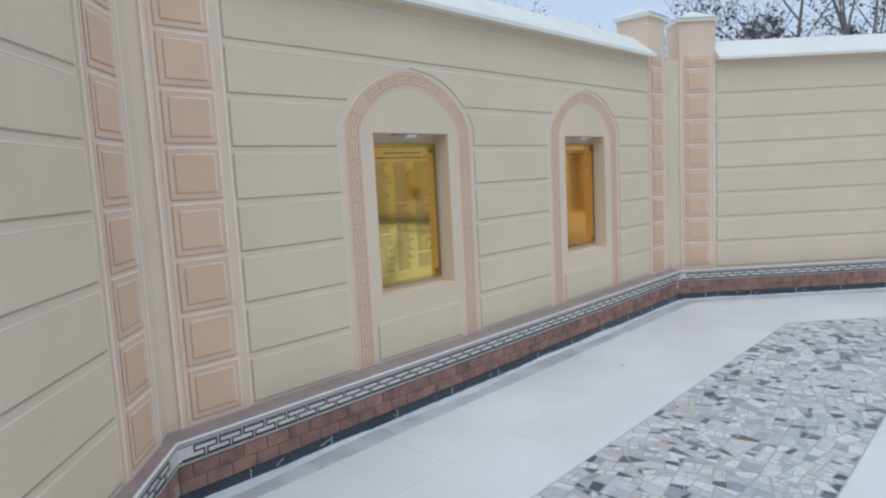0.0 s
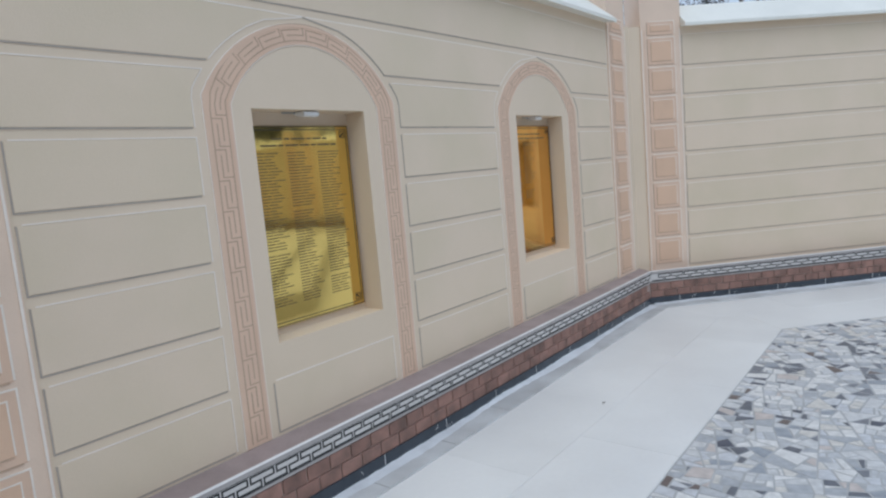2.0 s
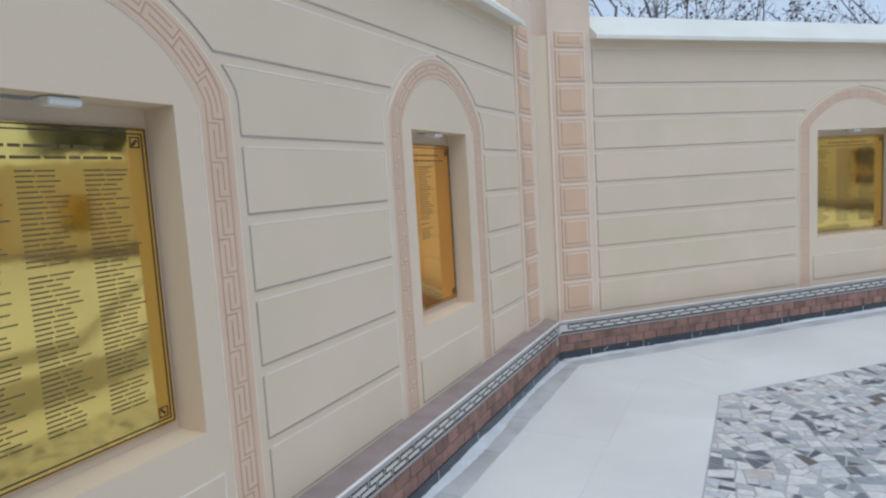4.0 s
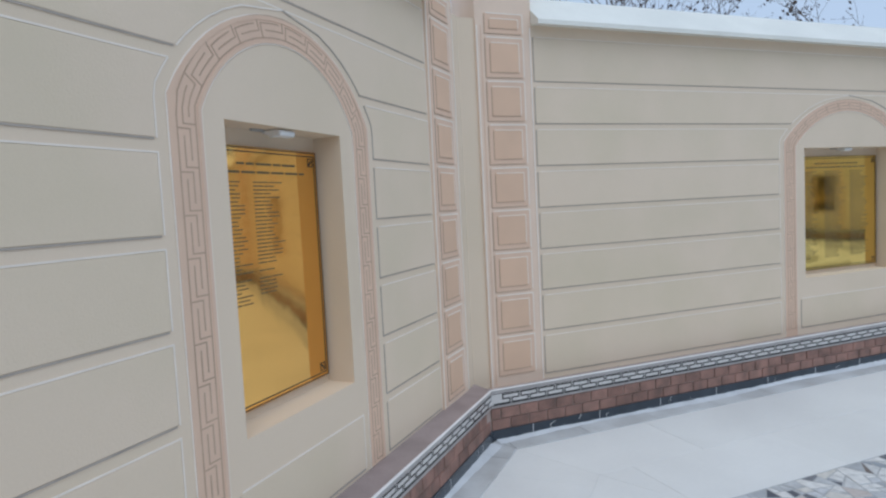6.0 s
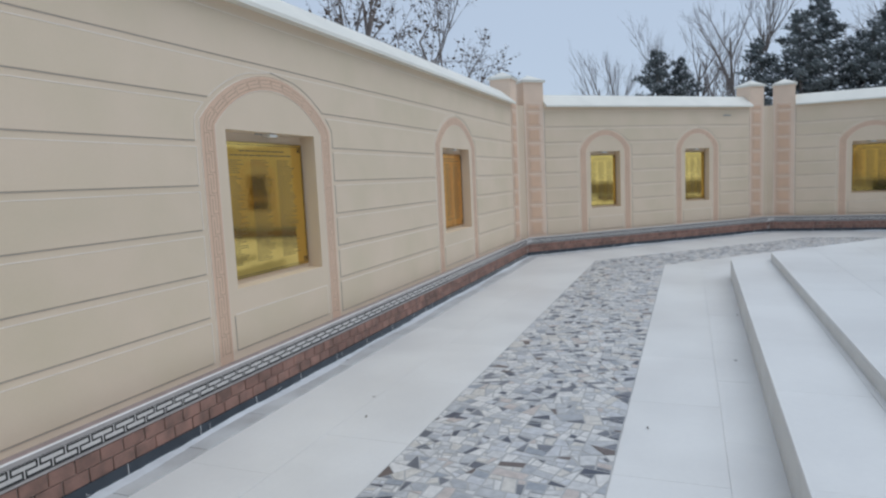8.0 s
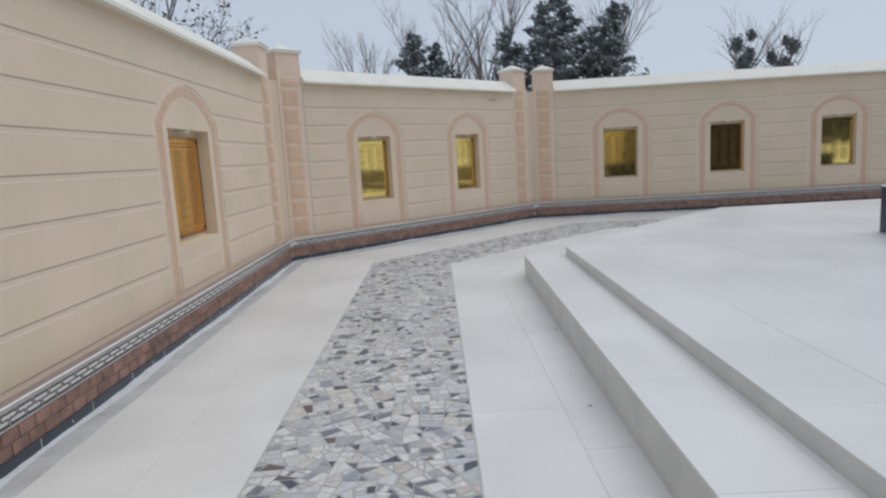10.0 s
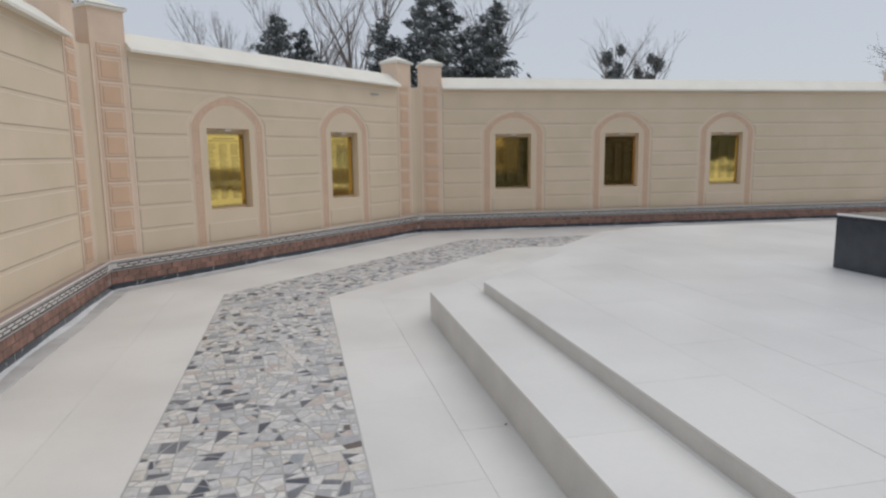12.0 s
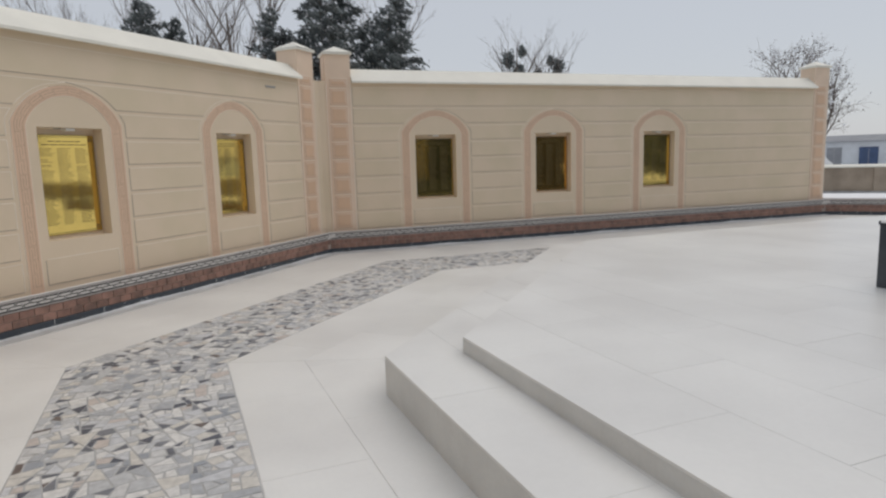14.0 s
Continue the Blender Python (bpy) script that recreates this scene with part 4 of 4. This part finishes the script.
for x, y, turn, h in ((*TREE_B, 70, 10.0), (9.0, 8.6, 200, 8.5), (-0.5, 14.5, 130, 8.0)):
    again(broad, x, y, turn, h)
for x, y, turn, h in ((*POP_1, 160, 7.4), (31.0, -3.5, 250, 9.0), (34.0, -11.0, 20, 9.5)):
    again(poplar, x, y, turn, h)
for x, y, turn, h in ((2.2, 15.2, 80, 8.0), (8.3, 12.6, 150, 8.5), (11.0, 12.0, 210, 8.0), (14.5, 11.0, 310, 8.0), (10.0, 16.0, 20, 9.0), (17.0, 9.0, 100, 7.5)):
    again(scrub, x, y, turn, h)
for x, y, turn, h in ((11.5, 20.0, 60, 8.0), (16.0, 17.5, 300, 7.5)):
    again(fir, x, y, turn, h)
def pollard(height, seed):
    """A cut-back trunk with a dark leafy clump and thin upright shoots."""
    rng = random.Random(seed)
    tree = new("pollard_tree")
    trunk, crown, clump, tips = bmesh.new(), bmesh.new(), bmesh.new(), []
    fork = Vector((0, 0, height * 0.62))
    tube(trunk, Vector((0, 0, -0.1)), fork, 0.20, 0.14, 8)
    for k in range(11):
        az = 6.2832 * k / 11 + rng.uniform(-0.2, 0.2)
        d = Vector((math.cos(az) * 0.55, math.sin(az) * 0.55, 1)).normalized()
        grow((crown, crown), fork + Vector((0, 0, rng.uniform(-0.5, 0.0))), d, height * rng.uniform(0.25, 0.42), 0.035, 2, rng, 0.6, 0.45, tips)
    for c, r in ((Vector((0, 0, height * 0.69)), 0.36), (Vector((0.45, 0.2, height * 0.81)), 0.24), (Vector((-0.4, -0.3, height * 0.76)), 0.2), (Vector((-0.1, 0.5, height * 0.86)), 0.15)):
        for _ in range(int(2400 * r)):
            leaf_quad(clump, c + Vector((rng.gauss(0, r * 0.5), rng.gauss(0, r * 0.5), rng.gauss(0, r * 0.7))), rng.uniform(0.04, 0.09), rng)
    part("trunk", trunk, BARK, tree)
    part("crown", crown, BARK, tree)
    tagged(part("foliage", clump, NEEDLE, tree, "dark leafy clump at the fork"), kind="stuff")
    return tree


stump = stand(pollard(7.5, 91), *PAIR_A, 90, 8.2, "pollarded bare tree with dark leafy clumps", "pollarded trees")
again(stump, *PAIR_B, 215, 7.9)
again(stump, 36.2, -12.4, 140, 11.0)
# unseen evergreens, added to darken what the last wall's plates mirror
for x, y, turn, h in ((6.5, -22.5, 10, 6.0), (4.0, -24.5, 130, 7.0), (1.0, -26.0, 250, 6.5), (-2.0, -28.0, 30, 6.5)):
    again(fir, x, y, turn, h)
# unseen trees added on the open side of the court for the polished plates to mirror
for k, x in enumerate(range(-26, 20, 5)):
    again(fir if k < 3 else scrub, x + (k * 7 % 3), -40.0 - (k * 5 % 4), 37 * k, (7.5 if k < 3 else 4.5) + (k * 3 % 4) * 0.6)
for k in range(7):
    again(fir, -27.0 - k % 2, -36.0 + 5 * k, 61 * k, 8.0 + k % 3)

# ---- far side: fence, garages, vehicles ----
SAND_STONE = mat("weathered_sand_stone", (0.33, 0.27, 0.21), 0.9, 0.2, 1.5, 30, 0.4)
PALE_WALL = mat("pale_blue_render", (0.60, 0.63, 0.66), 0.85, 0.08, 0.8, 20, 0.1)
BLUE_DOOR = mat("dark_blue_gate_paint", (0.05, 0.085, 0.17), 0.55, 0.15, 2.0, 20, 0.1)
SLATE = mat("grey_slate_roofing", (0.27, 0.28, 0.30), 0.85, 0.12, 1.0, 12, 0.3)
GLASS = mat("dark_window_glass", (0.03, 0.035, 0.04), 0.08, 0.1, 2.0, 20, 0.0)
CAR_WHITE = mat("white_car_paint", (0.75, 0.75, 0.74), 0.3, 0.03, 3.0, 20, 0.0)
TYRE = mat("black_tyre_rubber", (0.025, 0.025, 0.025), 0.85, 0.1, 5.0, 30, 0.1)


def far_frame(dist, turn):
    """A frame at that distance past the end post, facing the court."""
    p = Vector((5.8, -2.5)) + AWAY * dist
    return Matrix.Translation((p.x, p.y, land(p.x, p.y) - 0.035)) @ Matrix.Rotation(math.atan2(AWAY.y, AWAY.x) - math.pi / 2 + radians(turn), 4, "Z")


fence = new("stone_fence")
fence.matrix_world = far_frame(26.6, 4)
bm = bmesh.new()
box(bm, -14, 40, 0, 0.35, 0, 0.96)
part("wall", bm, SAND_STONE, fence)
bm = bmesh.new()
run(bm, [(-0.08, 0.961), (0.43, 0.961), (0.43, 1.01), (0.17, 1.07), (-0.08, 1.01)], -14.05, 40.05)
part("coping", bm, WHITE_CAP, fence, "snow-white coping")
for k in range(15):
    bm = bmesh.new()
    box(bm, -13.6 + k * 3.55, -13.0 + k * 3.55, -0.06, -0.0005, 0, 0.96)
    part("pier", bm, SAND_STONE, fence)
bm = bmesh.new()
box(bm, -14, 40, -0.10, -0.0605, 0, 0.14)
part("plinth", bm, GREY_STONE, fence, "dark grey stone plinth")
tagged(fence, "low sandstone fence with piers and a pale coping", "fence")

garage = new("garage_row")
garage.matrix_world = far_frame(88.0, -2)
bm = bmesh.new()
box(bm, -45, 45, 0, 8, 0, 3.1)
part("wall", bm, PALE_WALL, garage)
bm = bmesh.new()
run(bm, [(-0.4, 3.1), (8.4, 3.1), (8.4, 3.2), (4.0, 3.95), (-0.4, 3.2)], -45.5, 45.5)
part("roof", bm, SLATE, garage)
for k in range(-5, 5):
    x = 9.0 * k
    for off, wide, paint, words in ((-3.0, 1.5, SLATE, "grey steel gate"), (0.2, 1.85, BLUE_DOOR, "dark blue steel gate")):
        bm = bmesh.new()
        box(bm, x + off, x + off + wide, -0.08, -0.001, 0, 2.5)
        door = part("gate", bm, paint, garage, words)
        bm = bmesh.new()
        box(bm, x + off + wide / 2 - 0.02, x + off + wide / 2 + 0.02, -0.10, -0.0801, 0.05, 2.4)
        part("gate_joint", bm, GREY_STONE, door)
    bm = bmesh.new()
    box(bm, x + 2.95, x + 4.35, -0.04, -0.001, 1.2, 2.4)
    win = part("window", bm, GLASS, garage, "dark window with a white frame")
    for a in (2.85, 3.6, 4.35):
        bm = bmesh.new()
        box(bm, x + a, x + a + 0.1, -0.09, -0.041, 1.12, 2.48)
        part("window_frame", bm, CAR_WHITE, win)
tagged(garage, "long low pale garage row with dark blue gates and grey roof", "building")


def minibus(m, label):
    van = new("minibus")
    bm = bmesh.new()
    prof = [(-2.2, 0.35), (2.15, 0.35), (2.2, 0.9), (1.75, 1.15), (1.35, 1.85), (1.0, 1.98), (-2.05, 1.98), (-2.2, 1.75)]
    a = [bm.verts.new((x, -0.85, z)) for x, z in prof]
    b = [bm.verts.new((x, 0.85, z)) for x, z in prof]
    for j in range(8):
        bm.faces.new((a[j], a[(j + 1) % 8], b[(j + 1) % 8], b[j]))
    bm.faces.new(a)
    bm.faces.new(b[::-1])
    bmesh.ops.bevel(bm, geom=bm.edges[:], offset=0.06, segments=2, affect="EDGES")
    part("body", bm, CAR_WHITE, van)
    for x0, x1 in ((-2.0, -1.1), (-1.0, -0.1), (0.0, 1.0)):
        for y in (-0.857, 0.853):
            bm = bmesh.new()
            box(bm, x0, x1, y, y + 0.004, 1.2, 1.78)
            part("window", bm, GLASS, van)
    for x in (-1.4, 1.4):
        for y in (-0.8, 0.8):
            bm = bmesh.new()
            bmesh.ops.create_cone(bm, cap_ends=True, segments=18, radius1=0.33, radius2=0.33, depth=0.2, matrix=Matrix.Translation((x, y, 0.33)) @ Matrix.Rotation(math.pi / 2, 4, "X"))
            wheel = part("tyre", bm, TYRE, van)
            bm = bmesh.new()
            bmesh.ops.create_cone(bm, cap_ends=True, segments=14, radius1=0.19, radius2=0.19, depth=0.215, matrix=Matrix.Translation((x, y, 0.33)) @ Matrix.Rotation(math.pi / 2, 4, "X"))
            part("rim", bm, SLATE, wheel)
    van.matrix_world = m
    return tagged(van, label, "van", "parked vans")


van = minibus(far_frame(80.0, 2) @ Matrix.Translation((-4.3, 0, 0)), "white minibus parked before the garages")
copy_thing(van, far_frame(80.0, 182) @ Matrix.Translation((-5.4, 0, 0)))


# ---- fallen leaves on the marble ----
def fallen_leaf(seed):
    """A small curled dry leaf."""
    rng = random.Random(seed)
    bm = bmesh.new()
    n = 6
    rows = []
    for k in range(n + 1):
        f = k / n
        w = 0.0075 * math.sin(math.pi * min(0.97, max(0.04, f))) * rng.uniform(0.8, 1.2)
        z = 0.004 + 0.006 * (f - 0.5) ** 2 * 4
        rows.append([bm.verts.new((0.026 * (f - 0.5), s * w, z + abs(s) * 0.003)) for s in (-1, 0, 1)])
    for a, b in zip(rows, rows[1:]):
        for j in (0, 1):
            bm.faces.new((a[j], a[j + 1], b[j + 1], b[j]))
    bmesh.ops.solidify(bm, geom=bm.faces[:], thickness=0.001)
    return part("fallen_leaf", bm, LEAF)


leaf = fallen_leaf(3)
tagged(leaf, "small curled brown leaf lying on the marble floor", "leaf", "fallen leaves")
leaf.matrix_basis = Matrix.Translation((3.4, -1.1, 0.0))
for k, (x, y) in enumerate(((4.66, -0.23), (5.37, -3.62), (-1.51, -2.78), (3.79, -0.96), (3.68, -3.00), (7.19, -3.75))):
    copy_thing(leaf, Matrix.Translation((x, y, 0.0)) @ Matrix.Rotation(k * 1.7, 4, "Z"))
